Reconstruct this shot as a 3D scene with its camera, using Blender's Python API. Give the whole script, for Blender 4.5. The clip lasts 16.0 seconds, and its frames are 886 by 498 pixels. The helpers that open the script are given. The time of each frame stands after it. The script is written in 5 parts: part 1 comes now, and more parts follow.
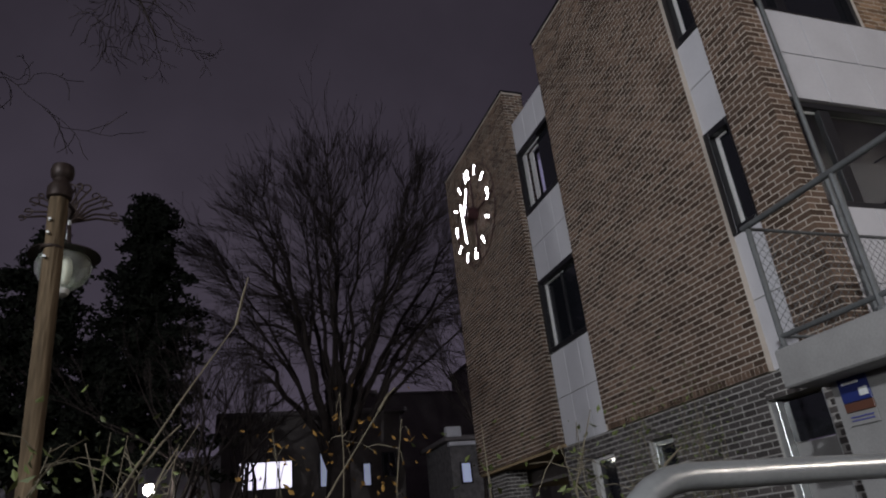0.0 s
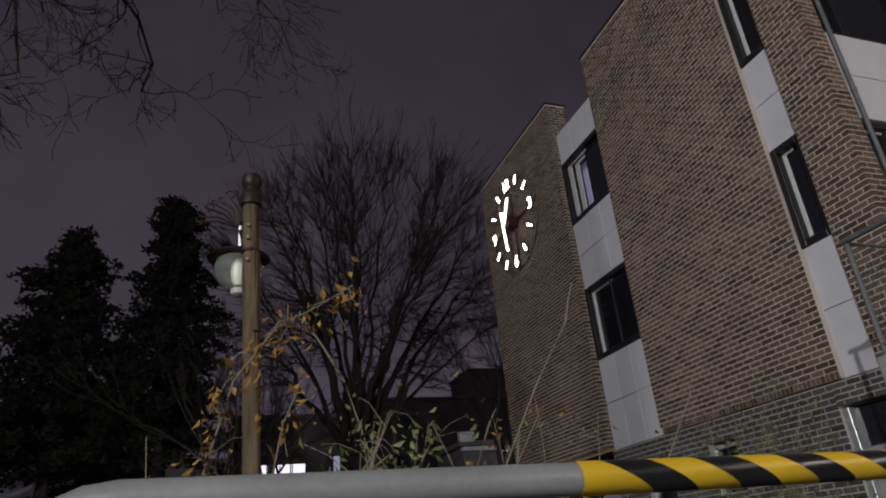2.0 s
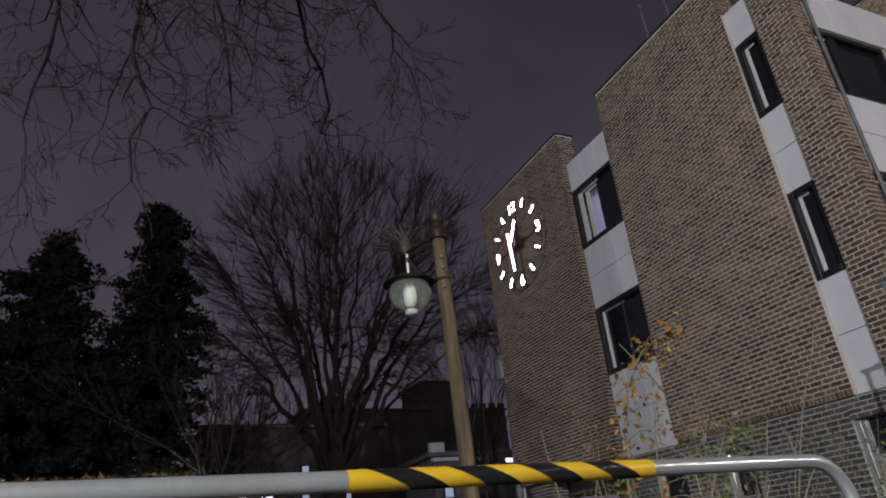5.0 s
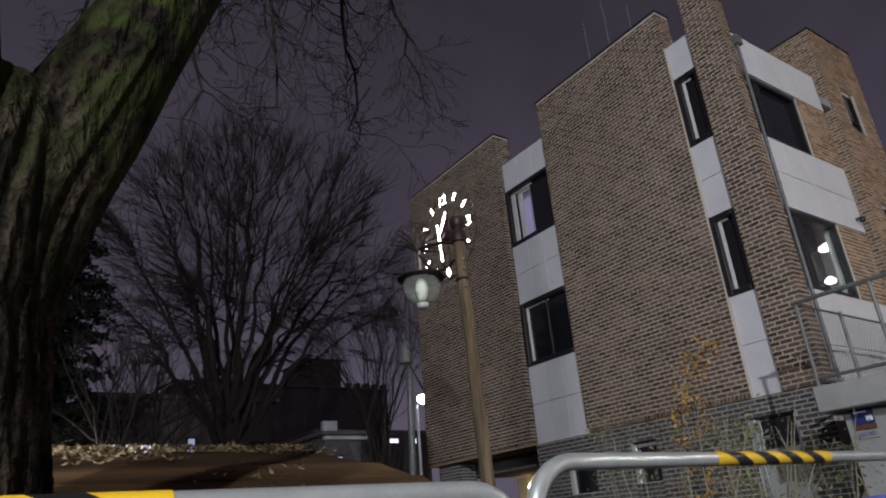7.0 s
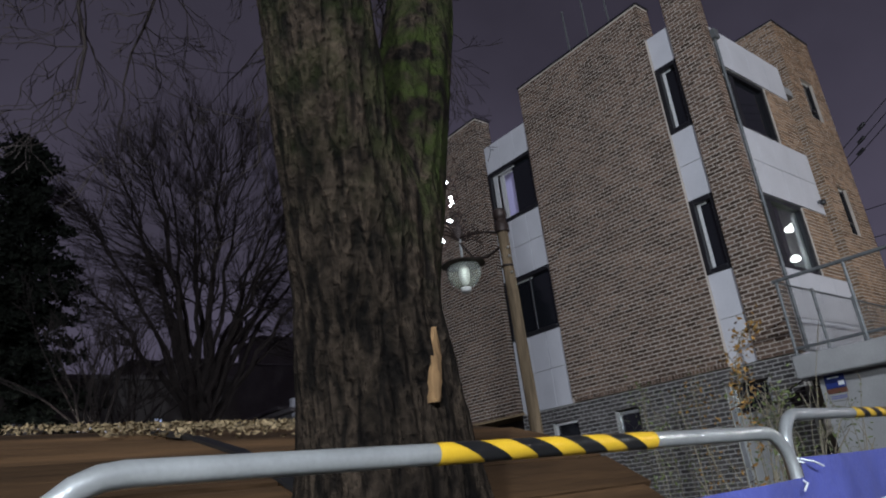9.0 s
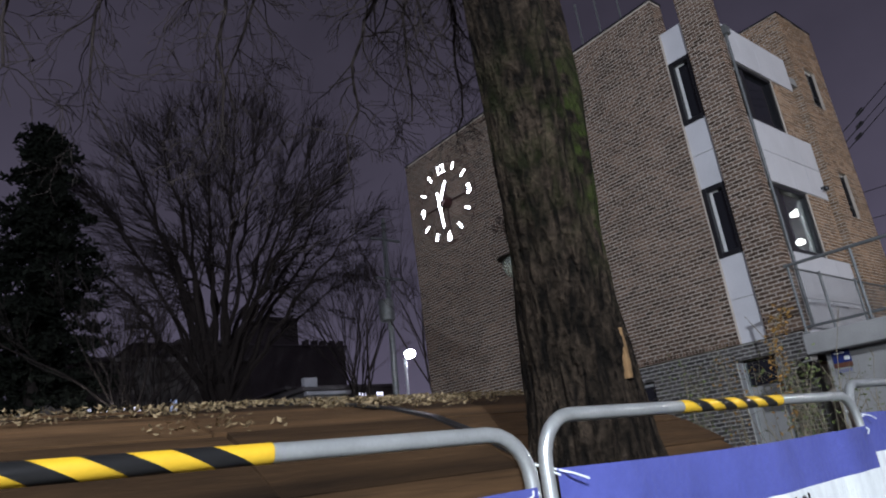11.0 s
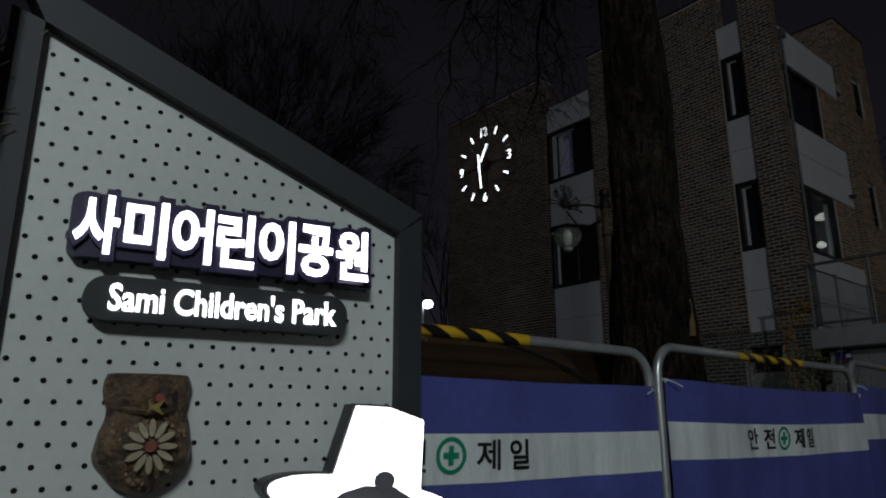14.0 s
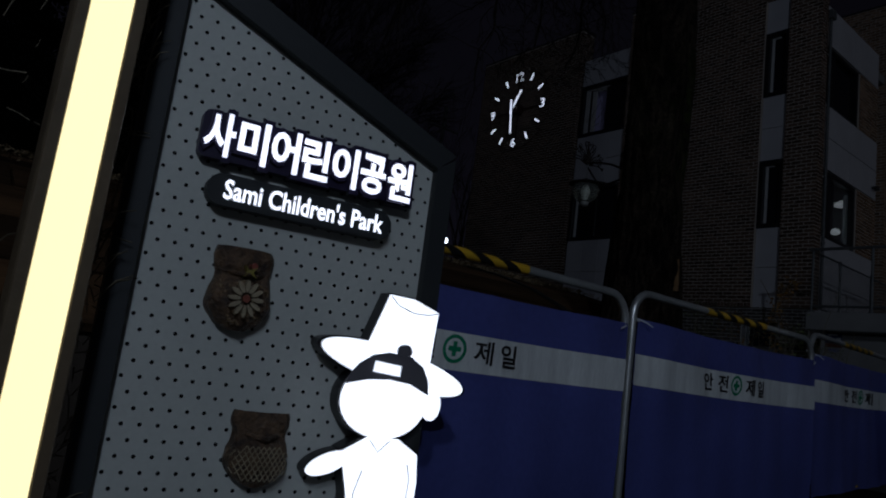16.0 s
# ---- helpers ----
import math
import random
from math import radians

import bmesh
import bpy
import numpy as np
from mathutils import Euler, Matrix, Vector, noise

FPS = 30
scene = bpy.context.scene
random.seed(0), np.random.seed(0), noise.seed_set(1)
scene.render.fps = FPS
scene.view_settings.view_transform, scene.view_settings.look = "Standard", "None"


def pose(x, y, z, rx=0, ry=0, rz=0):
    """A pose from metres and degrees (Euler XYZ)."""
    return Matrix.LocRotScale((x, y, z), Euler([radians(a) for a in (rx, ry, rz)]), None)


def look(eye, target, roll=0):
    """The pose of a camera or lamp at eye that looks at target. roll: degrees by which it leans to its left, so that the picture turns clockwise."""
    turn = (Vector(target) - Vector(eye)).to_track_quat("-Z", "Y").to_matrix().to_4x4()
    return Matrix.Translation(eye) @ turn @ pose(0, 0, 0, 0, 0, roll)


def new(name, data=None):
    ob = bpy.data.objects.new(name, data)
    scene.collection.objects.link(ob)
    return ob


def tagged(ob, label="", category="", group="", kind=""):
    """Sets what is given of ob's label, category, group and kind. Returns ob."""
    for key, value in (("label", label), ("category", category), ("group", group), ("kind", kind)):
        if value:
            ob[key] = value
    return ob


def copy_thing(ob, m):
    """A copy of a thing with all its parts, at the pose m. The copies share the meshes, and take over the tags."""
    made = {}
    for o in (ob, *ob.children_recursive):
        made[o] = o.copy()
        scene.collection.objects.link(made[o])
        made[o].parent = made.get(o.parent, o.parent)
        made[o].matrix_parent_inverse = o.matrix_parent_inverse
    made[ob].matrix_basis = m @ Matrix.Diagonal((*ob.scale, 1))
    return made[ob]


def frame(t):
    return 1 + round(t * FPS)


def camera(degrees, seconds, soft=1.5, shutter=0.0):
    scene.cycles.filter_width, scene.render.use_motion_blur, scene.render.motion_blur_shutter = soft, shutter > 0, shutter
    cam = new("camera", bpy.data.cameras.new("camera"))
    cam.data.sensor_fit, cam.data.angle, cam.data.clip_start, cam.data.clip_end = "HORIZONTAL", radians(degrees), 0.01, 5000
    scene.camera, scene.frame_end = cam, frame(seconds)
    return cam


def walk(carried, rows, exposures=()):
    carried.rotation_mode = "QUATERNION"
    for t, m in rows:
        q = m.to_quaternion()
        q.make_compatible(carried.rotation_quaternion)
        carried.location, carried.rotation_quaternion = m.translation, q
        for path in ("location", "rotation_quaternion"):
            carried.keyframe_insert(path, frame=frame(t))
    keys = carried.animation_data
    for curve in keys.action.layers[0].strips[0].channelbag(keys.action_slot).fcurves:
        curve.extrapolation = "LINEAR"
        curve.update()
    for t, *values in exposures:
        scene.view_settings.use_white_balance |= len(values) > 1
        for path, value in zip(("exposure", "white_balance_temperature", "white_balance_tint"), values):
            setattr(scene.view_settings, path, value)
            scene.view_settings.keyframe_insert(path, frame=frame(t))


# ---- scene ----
cam = camera(66.2, 16.0, soft=2.0)
PATH = [
    (0, (-0.017, 0.468, 1.55), (0.6158, 2.1833, 2.361), -6.3),
    (0.5, (-0.256, 0.498, 1.531), (0.3038, 2.2374, 2.345), -5.8),
    (1, (-0.553, 0.505, 1.526), (-0.0042, 2.2364, 2.361), -5.5),
    (1.5, (-0.877, 0.486, 1.54), (-0.2582, 2.2054, 2.353), -6.2),
    (2, (-1.223, 0.49, 1.514), (-0.5752, 2.1923, 2.34), -5.6),
    (2.5, (-1.559, 0.424, 1.505), (-0.9032, 2.1203, 2.337), -4.9),
    (3, (-1.943, 0.375, 1.514), (-1.2802, 2.0683, 2.348), -7.1),
    (3.2, (-2.016, 0.39, 1.487), (-1.3552, 2.0803, 2.326), -8.1),
    (5.3, (-3.345, 0.328, 1.463), (-2.5043, 1.9411, 2.295), -6.0),
    (5.5, (-3.491, 0.342, 1.529), (-2.6083, 1.9411, 2.344), -6.3),
    (6, (-3.758, 0.387, 1.538), (-2.7604, 1.923, 2.341), -5.5),
    (6.5, (-4.068, 0.393, 1.516), (-3.0234, 1.8959, 2.323), -5.8),
    (7, (-4.362, 0.38, 1.491), (-3.2694, 1.8709, 2.255), -5.0),
    (7.5, (-4.62, 0.44, 1.495), (-3.4745, 1.9018, 2.236), -5.9),
    (8, (-4.901, 0.471, 1.492), (-3.7095, 1.8958, 2.234), -5.1),
    (8.5, (-5.184, 0.442, 1.502), (-3.9545, 1.8507, 2.213), -5.2),
    (8.7, (-5.291, 0.448, 1.494), (-4.0785, 1.8787, 2.19), -6.5),
    (10.8, (-6.395, 0.3, 1.47), (-5.1315, 1.719, 2.095), -7.9),
    (11, (-6.523, 0.242, 1.46), (-5.2775, 1.6781, 2.082), -7.6),
    (11.5, (-6.729, 0.153, 1.44), (-5.4805, 1.5991, 2.029), -6.2),
    (12, (-6.916, 0.131, 1.395), (-5.6692, 1.5916, 1.953), -5.6),
    (12.5, (-7.08, 0.09, 1.364), (-5.8881, 1.5977, 1.917), -5.1),
    (13, (-7.275, -0.022, 1.333), (-6.0911, 1.5027, 1.859), -3.1),
    (13.5, (-7.413, -0.051, 1.303), (-6.2011, 1.4547, 1.817), -3.3),
    (14, (-7.554, -0.09, 1.276), (-6.3211, 1.4036, 1.775), -0.2),
    (14.5, (-7.698, -0.176, 1.253), (-6.4501, 1.3156, 1.72), 1.0),
    (15, (-7.789, -0.258, 1.217), (-6.547, 1.25, 1.646), 2.7),
    (15.5, (-7.802, -0.328, 1.195), (-6.553, 1.188, 1.571), 5.3),
    (16, (-7.854, -0.427, 1.148), (-6.628, 1.12, 1.468), 7.4),
]
EXPOSURES = [(0.0, -0.32, 6750, 14), (1.5, -0.28, 7150, 14), (3.0, -0.32, 6650, 14), (5.5, 0.05, 6850, 14), (6.5, 0.05, 6800, 13), (8.5, 0.05, 6200, 11), (11.0, 0.12, 6150, 13), (12.0, 0.0, 5950, 12),
             (12.5, -0.35, 5750, 14), (13.0, -1.3, 5750, 14), (13.5, -2.15, 6000, 12), (14.0, -3.0, 6350, 5), (14.5, -3.35, 6450, 4), (15.0, -3.85, 6250, 9), (15.5, -4.2, 6250, 12), (16.0, -4.5, 5550, 12)]
walk(cam, [(t, look(eye, target, roll)) for t, eye, target, roll in PATH], EXPOSURES)

# ---- night sky and street light ----
world = bpy.data.worlds.new("night_sky")
scene.world = world
world.use_nodes = True
wn = world.node_tree
bg = wn.nodes["Background"]
coords, split = wn.nodes.new("ShaderNodeTexCoord"), wn.nodes.new("ShaderNodeSeparateXYZ")
cloud = wn.nodes.new("ShaderNodeTexNoise")
cloud.inputs["Scale"].default_value = 3.2
cloud.inputs["Detail"].default_value = 6.0
wn.links.new(coords.outputs["Generated"], cloud.inputs["Vector"])
wn.links.new(coords.outputs["Generated"], split.inputs["Vector"])
ramp = wn.nodes.new("ShaderNodeValToRGB")          # town glow near the horizon, darker overhead
ramp.color_ramp.elements[0].position, ramp.color_ramp.elements[0].color = 0.0, (0.098, 0.086, 0.125, 1)
ramp.color_ramp.elements[1].position, ramp.color_ramp.elements[1].color = 0.75, (0.031, 0.027, 0.038, 1)
mid = ramp.color_ramp.elements.new(0.35)
mid.color = (0.056, 0.049, 0.070, 1)
wn.links.new(split.outputs["Z"], ramp.inputs["Fac"])
drift = wn.nodes.new("ShaderNodeMapRange")
drift.inputs["From Min"].default_value, drift.inputs["From Max"].default_value = 0.3, 0.7
drift.inputs["To Min"].default_value, drift.inputs["To Max"].default_value = 0.78, 1.22
wn.links.new(cloud.outputs["Fac"], drift.inputs["Value"])
cover = wn.nodes.new("ShaderNodeVectorMath")
cover.operation = "SCALE"
wn.links.new(ramp.outputs["Color"], cover.inputs[0])
wn.links.new(drift.outputs["Result"], cover.inputs["Scale"])
wn.links.new(cover.outputs["Vector"], bg.inputs["Color"])
bg.inputs["Strength"].default_value = 1.0


def lamp(name, place, target, watts, colour, size):
    data = bpy.data.lights.new(name, "AREA")
    data.shape, data.size, data.energy, data.color = "DISK", size, watts, colour
    ob = new(name, data)
    ob.matrix_world = look(place, target)
    return ob


LAMP_WEST, LAMP_EAST, LAMP_FOOT = (-16.0, -15.0, 10.0), (12.5, -7.0, 7.0), (-10.2, -3.4, 4.4)
lamp("street_light_west", LAMP_WEST, (0, 6, 4), 4300, (0.92, 0.985, 1.07), 0.4)
lamp("street_light_east", LAMP_EAST, (8, 3, 4), 360, (1.0, 0.93, 0.85), 0.35)
lamp("street_light_footway", LAMP_FOOT, (-6.2, 1.3, 1.2), 600, (0.94, 0.99, 1.05), 0.25)


# ---- materials ----
def material(name, colour, rough=0.8, metal=0.0, vary=0.25, scale=6.0, bump=0.2, fine=60.0, island=0.0, tint=None, obj=0.0, bump_dist=0.01, stretch=None):
    """Colour with stains at one scale, grain at another, and relief from the grain."""
    m = bpy.data.materials.new(name)
    m.use_nodes = True
    t = m.node_tree
    b = t.nodes["Principled BSDF"]
    b.inputs["Roughness"].default_value, b.inputs["Metallic"].default_value = rough, metal
    if rough >= 0.75:
        b.inputs["Specular IOR Level"].default_value = 0.15
    co = t.nodes.new("ShaderNodeTexCoord")
    big, small = t.nodes.new("ShaderNodeTexNoise"), t.nodes.new("ShaderNodeTexNoise")
    for n, sc in ((big, scale), (small, fine)):
        n.inputs["Scale"].default_value, n.inputs["Detail"].default_value = sc, 4.0
        if stretch:
            squash = t.nodes.new("ShaderNodeMapping")
            squash.inputs["Scale"].default_value = stretch
            t.links.new(co.outputs["Object"], squash.inputs["Vector"])
            t.links.new(squash.outputs["Vector"], n.inputs["Vector"])
        else:
            t.links.new(co.outputs["Object"], n.inputs["Vector"])
    mix = t.nodes.new("ShaderNodeMix")
    mix.data_type = "RGBA"
    dark = tint or tuple(c * (1 - vary) for c in colour)
    mix.inputs["A"].default_value, mix.inputs["B"].default_value = (*dark, 1), (*colour, 1)
    r = t.nodes.new("ShaderNodeMapRange")
    r.inputs["From Min"].default_value, r.inputs["From Max"].default_value = 0.32, 0.68
    t.links.new(big.outputs["Fac"], r.inputs["Value"])
    t.links.new(r.outputs["Result"], mix.inputs["Factor"])
    hsv = t.nodes.new("ShaderNodeHueSaturation")
    t.links.new(mix.outputs["Result"], hsv.inputs["Color"])
    val = t.nodes.new("ShaderNodeMapRange")
    val.inputs["To Min"].default_value, val.inputs["To Max"].default_value = 1 - vary * 0.6, 1 + vary * 0.6
    t.links.new(small.outputs["Fac"], val.inputs["Value"])
    last = val.outputs["Result"]
    for amount, node, sock in ((island, "ShaderNodeNewGeometry", "Random Per Island"), (obj, "ShaderNodeObjectInfo", "Random")):
        if amount:
            g, q, w = t.nodes.new(node), t.nodes.new("ShaderNodeMapRange"), t.nodes.new("ShaderNodeMath")
            q.inputs["To Min"].default_value, q.inputs["To Max"].default_value = 1 - amount, 1 + amount
            t.links.new(g.outputs[sock], q.inputs["Value"])
            w.operation = "MULTIPLY"
            t.links.new(last, w.inputs[0])
            t.links.new(q.outputs["Result"], w.inputs[1])
            last = w.outputs["Value"]
    t.links.new(last, hsv.inputs["Value"])
    t.links.new(hsv.outputs["Color"], b.inputs["Base Color"])
    bm = t.nodes.new("ShaderNodeBump")
    bm.inputs["Strength"].default_value, bm.inputs["Distance"].default_value = bump, bump_dist
    t.links.new(small.outputs["Fac"], bm.inputs["Height"])
    t.links.new(bm.outputs["Normal"], b.inputs["Normal"])
    return m


def glow(name, colour, strength):
    m = bpy.data.materials.new(name)
    m.use_nodes = True
    b = m.node_tree.nodes["Principled BSDF"]
    b.inputs["Base Color"].default_value = (*colour, 1)
    b.inputs["Emission Color"].default_value, b.inputs["Emission Strength"].default_value = (*colour, 1), strength
    return m


def glass(name, colour, rough=0.03, alpha=1.0):
    m = bpy.data.materials.new(name)
    m.use_nodes = True
    b = m.node_tree.nodes["Principled BSDF"]
    b.inputs["Base Color"].default_value, b.inputs["Roughness"].default_value = (*colour, 1), rough
    b.inputs["Transmission Weight"].default_value, b.inputs["IOR"].default_value = alpha, 1.45
    return m


BRICK = material("tan_brick", (0.160, 0.108, 0.078), 0.85, vary=0.35, scale=1.2, fine=45, island=0.5, bump=0.35)
BRICK_PIECE = material("tan_brick_piece", (0.160, 0.108, 0.078), 0.85, vary=0.35, scale=1.2, fine=45, obj=0.5, bump=0.35)
DARK_BRICK = material("dark_brick", (0.105, 0.095, 0.09), 0.8, vary=0.35, scale=1.5, fine=45, island=0.35, bump=0.35)
DARK_PIECE = material("dark_brick_piece", (0.105, 0.095, 0.09), 0.8, vary=0.35, scale=1.5, fine=45, obj=0.35, bump=0.35)
ORANGE_BRICK = material("orange_brick", (0.29, 0.19, 0.118), 0.85, vary=0.25, scale=1.2, fine=45, island=0.4, bump=0.35)
ORANGE_PIECE = material("orange_brick_piece", (0.29, 0.19, 0.118), 0.85, vary=0.25, scale=1.2, fine=45, obj=0.4, bump=0.35)
MORTAR = material("mortar", (0.62, 0.55, 0.47), 0.95, vary=0.2, scale=2, fine=90, bump=0.3)
GREY_MORTAR = material("grey_mortar", (0.46, 0.45, 0.42), 0.95, vary=0.25, scale=2, fine=90, bump=0.3)
PANEL = material("white_panel", (0.62, 0.62, 0.64), 0.55, vary=0.1, scale=1.5, fine=25, bump=0.05)
CONCRETE = material("concrete", (0.33, 0.33, 0.32), 0.9, vary=0.25, scale=2.2, fine=50, bump=0.25)
BLACK_METAL = material("black_window_frame", (0.012, 0.012, 0.014), 0.4, vary=0.2, fine=30, bump=0.02)
WHITE_FRAME = material("white_window_sash", (0.65, 0.65, 0.63), 0.4, vary=0.08, fine=30, bump=0.02)
PANE = material("dark_glass", (0.012, 0.013, 0.016), 0.05, vary=0.1, scale=1, fine=2, bump=0.02)
STEEL = material("galvanised_steel", (0.66, 0.69, 0.67), 0.31, metal=0.72, vary=0.2, scale=9, fine=120, bump=0.06)
RUST = material("painted_steel", (0.16, 0.17, 0.17), 0.55, metal=0.3, vary=0.3, scale=8, fine=80, bump=0.1)
YELLOW = material("yellow_tape", (0.62, 0.385, 0.02), 0.4, vary=0.12, scale=14, fine=90, bump=0.04)
BLACK_TAPE = material("black_tape", (0.012, 0.012, 0.012), 0.3, vary=0.2, scale=14, fine=90, bump=0.04)
BLUE = material("blue_tarpaulin", (0.086, 0.102, 0.35), 0.45, vary=0.3, scale=2.2, fine=38, bump=0.35, bump_dist=0.012)
BAND = material("reflective_white_band", (0.82, 0.86, 0.84), 0.3, vary=0.28, scale=5, fine=60, bump=0.3, stretch=(3, 1, 0.5))
INK = material("black_ink", (0.012, 0.012, 0.012), 0.5, vary=0.2, bump=0.02)
GREEN_INK = material("green_ink", (0.01, 0.28, 0.13), 0.5, vary=0.2, bump=0.02)


def bark(name, furrow, ridge, across, along):
    """Long upright ridges with dark furrows between them, roughened by a finer grain."""
    m = bpy.data.materials.new(name)
    m.use_nodes = True
    t = m.node_tree
    b = t.nodes["Principled BSDF"]
    b.inputs["Roughness"].default_value, b.inputs["Specular IOR Level"].default_value = 0.95, 0.08
    co, squash = t.nodes.new("ShaderNodeTexCoord"), t.nodes.new("ShaderNodeMapping")
    squash.inputs["Scale"].default_value = (1, 1, along)
    t.links.new(co.outputs["Object"], squash.inputs["Vector"])
    ribs, grain, patches = (t.nodes.new("ShaderNodeTexNoise") for _ in range(3))
    for n, sc, det, dist in ((ribs, across, 5.0, 0.6), (grain, 52.0, 6.0, 0.4), (patches, 2.5, 3.0, 0.0)):
        n.inputs["Scale"].default_value, n.inputs["Detail"].default_value, n.inputs["Distortion"].default_value = sc, det, dist
    t.links.new(squash.outputs["Vector"], ribs.inputs["Vector"])
    t.links.new(co.outputs["Object"], grain.inputs["Vector"])
    t.links.new(co.outputs["Object"], patches.inputs["Vector"])
    r = t.nodes.new("ShaderNodeValToRGB")
    r.color_ramp.elements[0].position, r.color_ramp.elements[0].color = 0.38, (*furrow, 1)
    r.color_ramp.elements[1].position, r.color_ramp.elements[1].color = 0.63, (*ridge, 1)
    t.links.new(ribs.outputs["Fac"], r.inputs["Fac"])
    hsv, v1, v2, mul = t.nodes.new("ShaderNodeHueSaturation"), t.nodes.new("ShaderNodeMapRange"), t.nodes.new("ShaderNodeMapRange"), t.nodes.new("ShaderNodeMath")
    for v, n, a, c in ((v1, grain, 0.2, 1.95), (v2, patches, 0.5, 1.5)):
        v.inputs["From Min"].default_value, v.inputs["From Max"].default_value = 0.25, 0.75
        v.inputs["To Min"].default_value, v.inputs["To Max"].default_value = a, c
        t.links.new(n.outputs["Fac"], v.inputs["Value"])
    mul.operation = "MULTIPLY"
    t.links.new(v1.outputs["Result"], mul.inputs[0])
    t.links.new(v2.outputs["Result"], mul.inputs[1])
    t.links.new(r.outputs["Color"], hsv.inputs["Color"])
    t.links.new(mul.outputs["Value"], hsv.inputs["Value"])
    t.links.new(hsv.outputs["Color"], b.inputs["Base Color"])
    deep, fine = t.nodes.new("ShaderNodeBump"), t.nodes.new("ShaderNodeBump")
    deep.inputs["Strength"].default_value, deep.inputs["Distance"].default_value = 1.0, 0.06
    fine.inputs["Strength"].default_value, fine.inputs["Distance"].default_value = 1.0, 0.014
    t.links.new(ribs.outputs["Fac"], deep.inputs["Height"])
    t.links.new(grain.outputs["Fac"], fine.inputs["Height"])
    t.links.new(deep.outputs["Normal"], fine.inputs["Normal"])
    t.links.new(fine.outputs["Normal"], b.inputs["Normal"])
    return m


BARK = bark("furrowed_bark", (0.0045, 0.0036, 0.0028), (0.027, 0.020, 0.0138), 27.0, 0.26)


def patch_of(m, colour, centre, reach):
    """Blends a grown-over patch of another colour into a material round a place on it."""
    t = m.node_tree
    b = t.nodes["Principled BSDF"]
    old = b.inputs["Base Color"].links[0].from_socket
    co, gap, dist = t.nodes.new("ShaderNodeTexCoord"), t.nodes.new("ShaderNodeVectorMath"), t.nodes.new("ShaderNodeMapRange")
    gap.operation = "DISTANCE"
    gap.inputs[1].default_value = centre
    t.links.new(co.outputs["Object"], gap.inputs[0])
    dist.inputs["From Min"].default_value, dist.inputs["From Max"].default_value = reach, reach * 0.3
    t.links.new(gap.outputs["Value"], dist.inputs["Value"])
    n = t.nodes.new("ShaderNodeTexNoise")
    n.inputs["Scale"].default_value, n.inputs["Detail"].default_value = 9.0, 6.0
    t.links.new(co.outputs["Object"], n.inputs["Vector"])
    r = t.nodes.new("ShaderNodeMapRange")
    r.inputs["From Min"].default_value, r.inputs["From Max"].default_value = 0.42, 0.6
    t.links.new(n.outputs["Fac"], r.inputs["Value"])
    mul, mix = t.nodes.new("ShaderNodeMath"), t.nodes.new("ShaderNodeMix")
    mul.operation = "MULTIPLY"
    t.links.new(r.outputs["Result"], mul.inputs[0])
    t.links.new(dist.outputs["Result"], mul.inputs[1])
    mix.data_type = "RGBA"
    t.links.new(mul.outputs["Value"], mix.inputs["Factor"])
    t.links.new(old, mix.inputs["A"])
    mix.inputs["B"].default_value = (*colour, 1)
    t.links.new(mix.outputs["Result"], b.inputs["Base Color"])


SAPWOOD = material("bare_sapwood", (0.23, 0.14, 0.065), 0.85, vary=0.6, scale=26, fine=70, bump=0.8, stretch=(1, 1, 0.25))
TWIG = material("dark_twig", (0.034, 0.027, 0.025), 0.9, vary=0.3, scale=3, fine=20, bump=0.2)
STEM = material("pale_stem", (0.19, 0.165, 0.115), 0.8, vary=0.35, scale=9, fine=60, bump=0.2)
LEAF = material("green_leaf", (0.10, 0.125, 0.035), 0.6, vary=0.3, scale=5, fine=40, island=0.4, bump=0.1)
DRY_LEAF = material("dry_leaf", (0.24, 0.18, 0.10), 0.85, vary=0.3, scale=5, fine=40, island=0.45, bump=0.2)
AMBER_LEAF = material("amber_leaf", (0.26, 0.145, 0.04), 0.8, vary=0.3, scale=5, fine=40, island=0.45, bump=0.2)
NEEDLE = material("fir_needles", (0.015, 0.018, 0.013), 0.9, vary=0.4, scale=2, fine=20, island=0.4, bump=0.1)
PLANK = material("weathered_plank", (0.105, 0.058, 0.026), 0.85, vary=0.8, scale=5, fine=48, obj=0.55, bump=0.9, stretch=(0.12, 1, 1))
POLE_WOOD = material("log_pole", (0.21, 0.155, 0.095), 0.85, vary=0.7, scale=16, fine=70, bump=0.9, stretch=(1, 1, 0.1))
SOIL = material("soil", (0.055, 0.045, 0.035), 1.0, vary=0.4, scale=1.5, fine=30, bump=0.6)
PAVING = material("paving", (0.16, 0.155, 0.15), 0.9, vary=0.25, scale=1.5, fine=40, bump=0.3)
FAR_WALL = material("far_wall", (0.14, 0.125, 0.12), 0.95, vary=0.25, scale=0.5, fine=4, bump=0.1)
FAR_ROOF = material("far_roof", (0.20, 0.18, 0.18), 0.95, vary=0.3, scale=0.4, fine=4, bump=0.1)
FAR_PALE = material("far_pale_wall", (0.72, 0.72, 0.76), 0.9, vary=0.2, scale=0.8, fine=5, bump=0.1)
SIGN_FRAME = material("dark_green_grey_frame", (0.022, 0.026, 0.028), 0.6, vary=0.12, scale=4, fine=60, bump=0.03)
# the board's mottling puts the uneven light on it into its colour
BOARD = material("perforated_board", (0.62, 0.65, 0.60), 0.5, vary=0.13, scale=2.2, fine=60, bump=0.04)
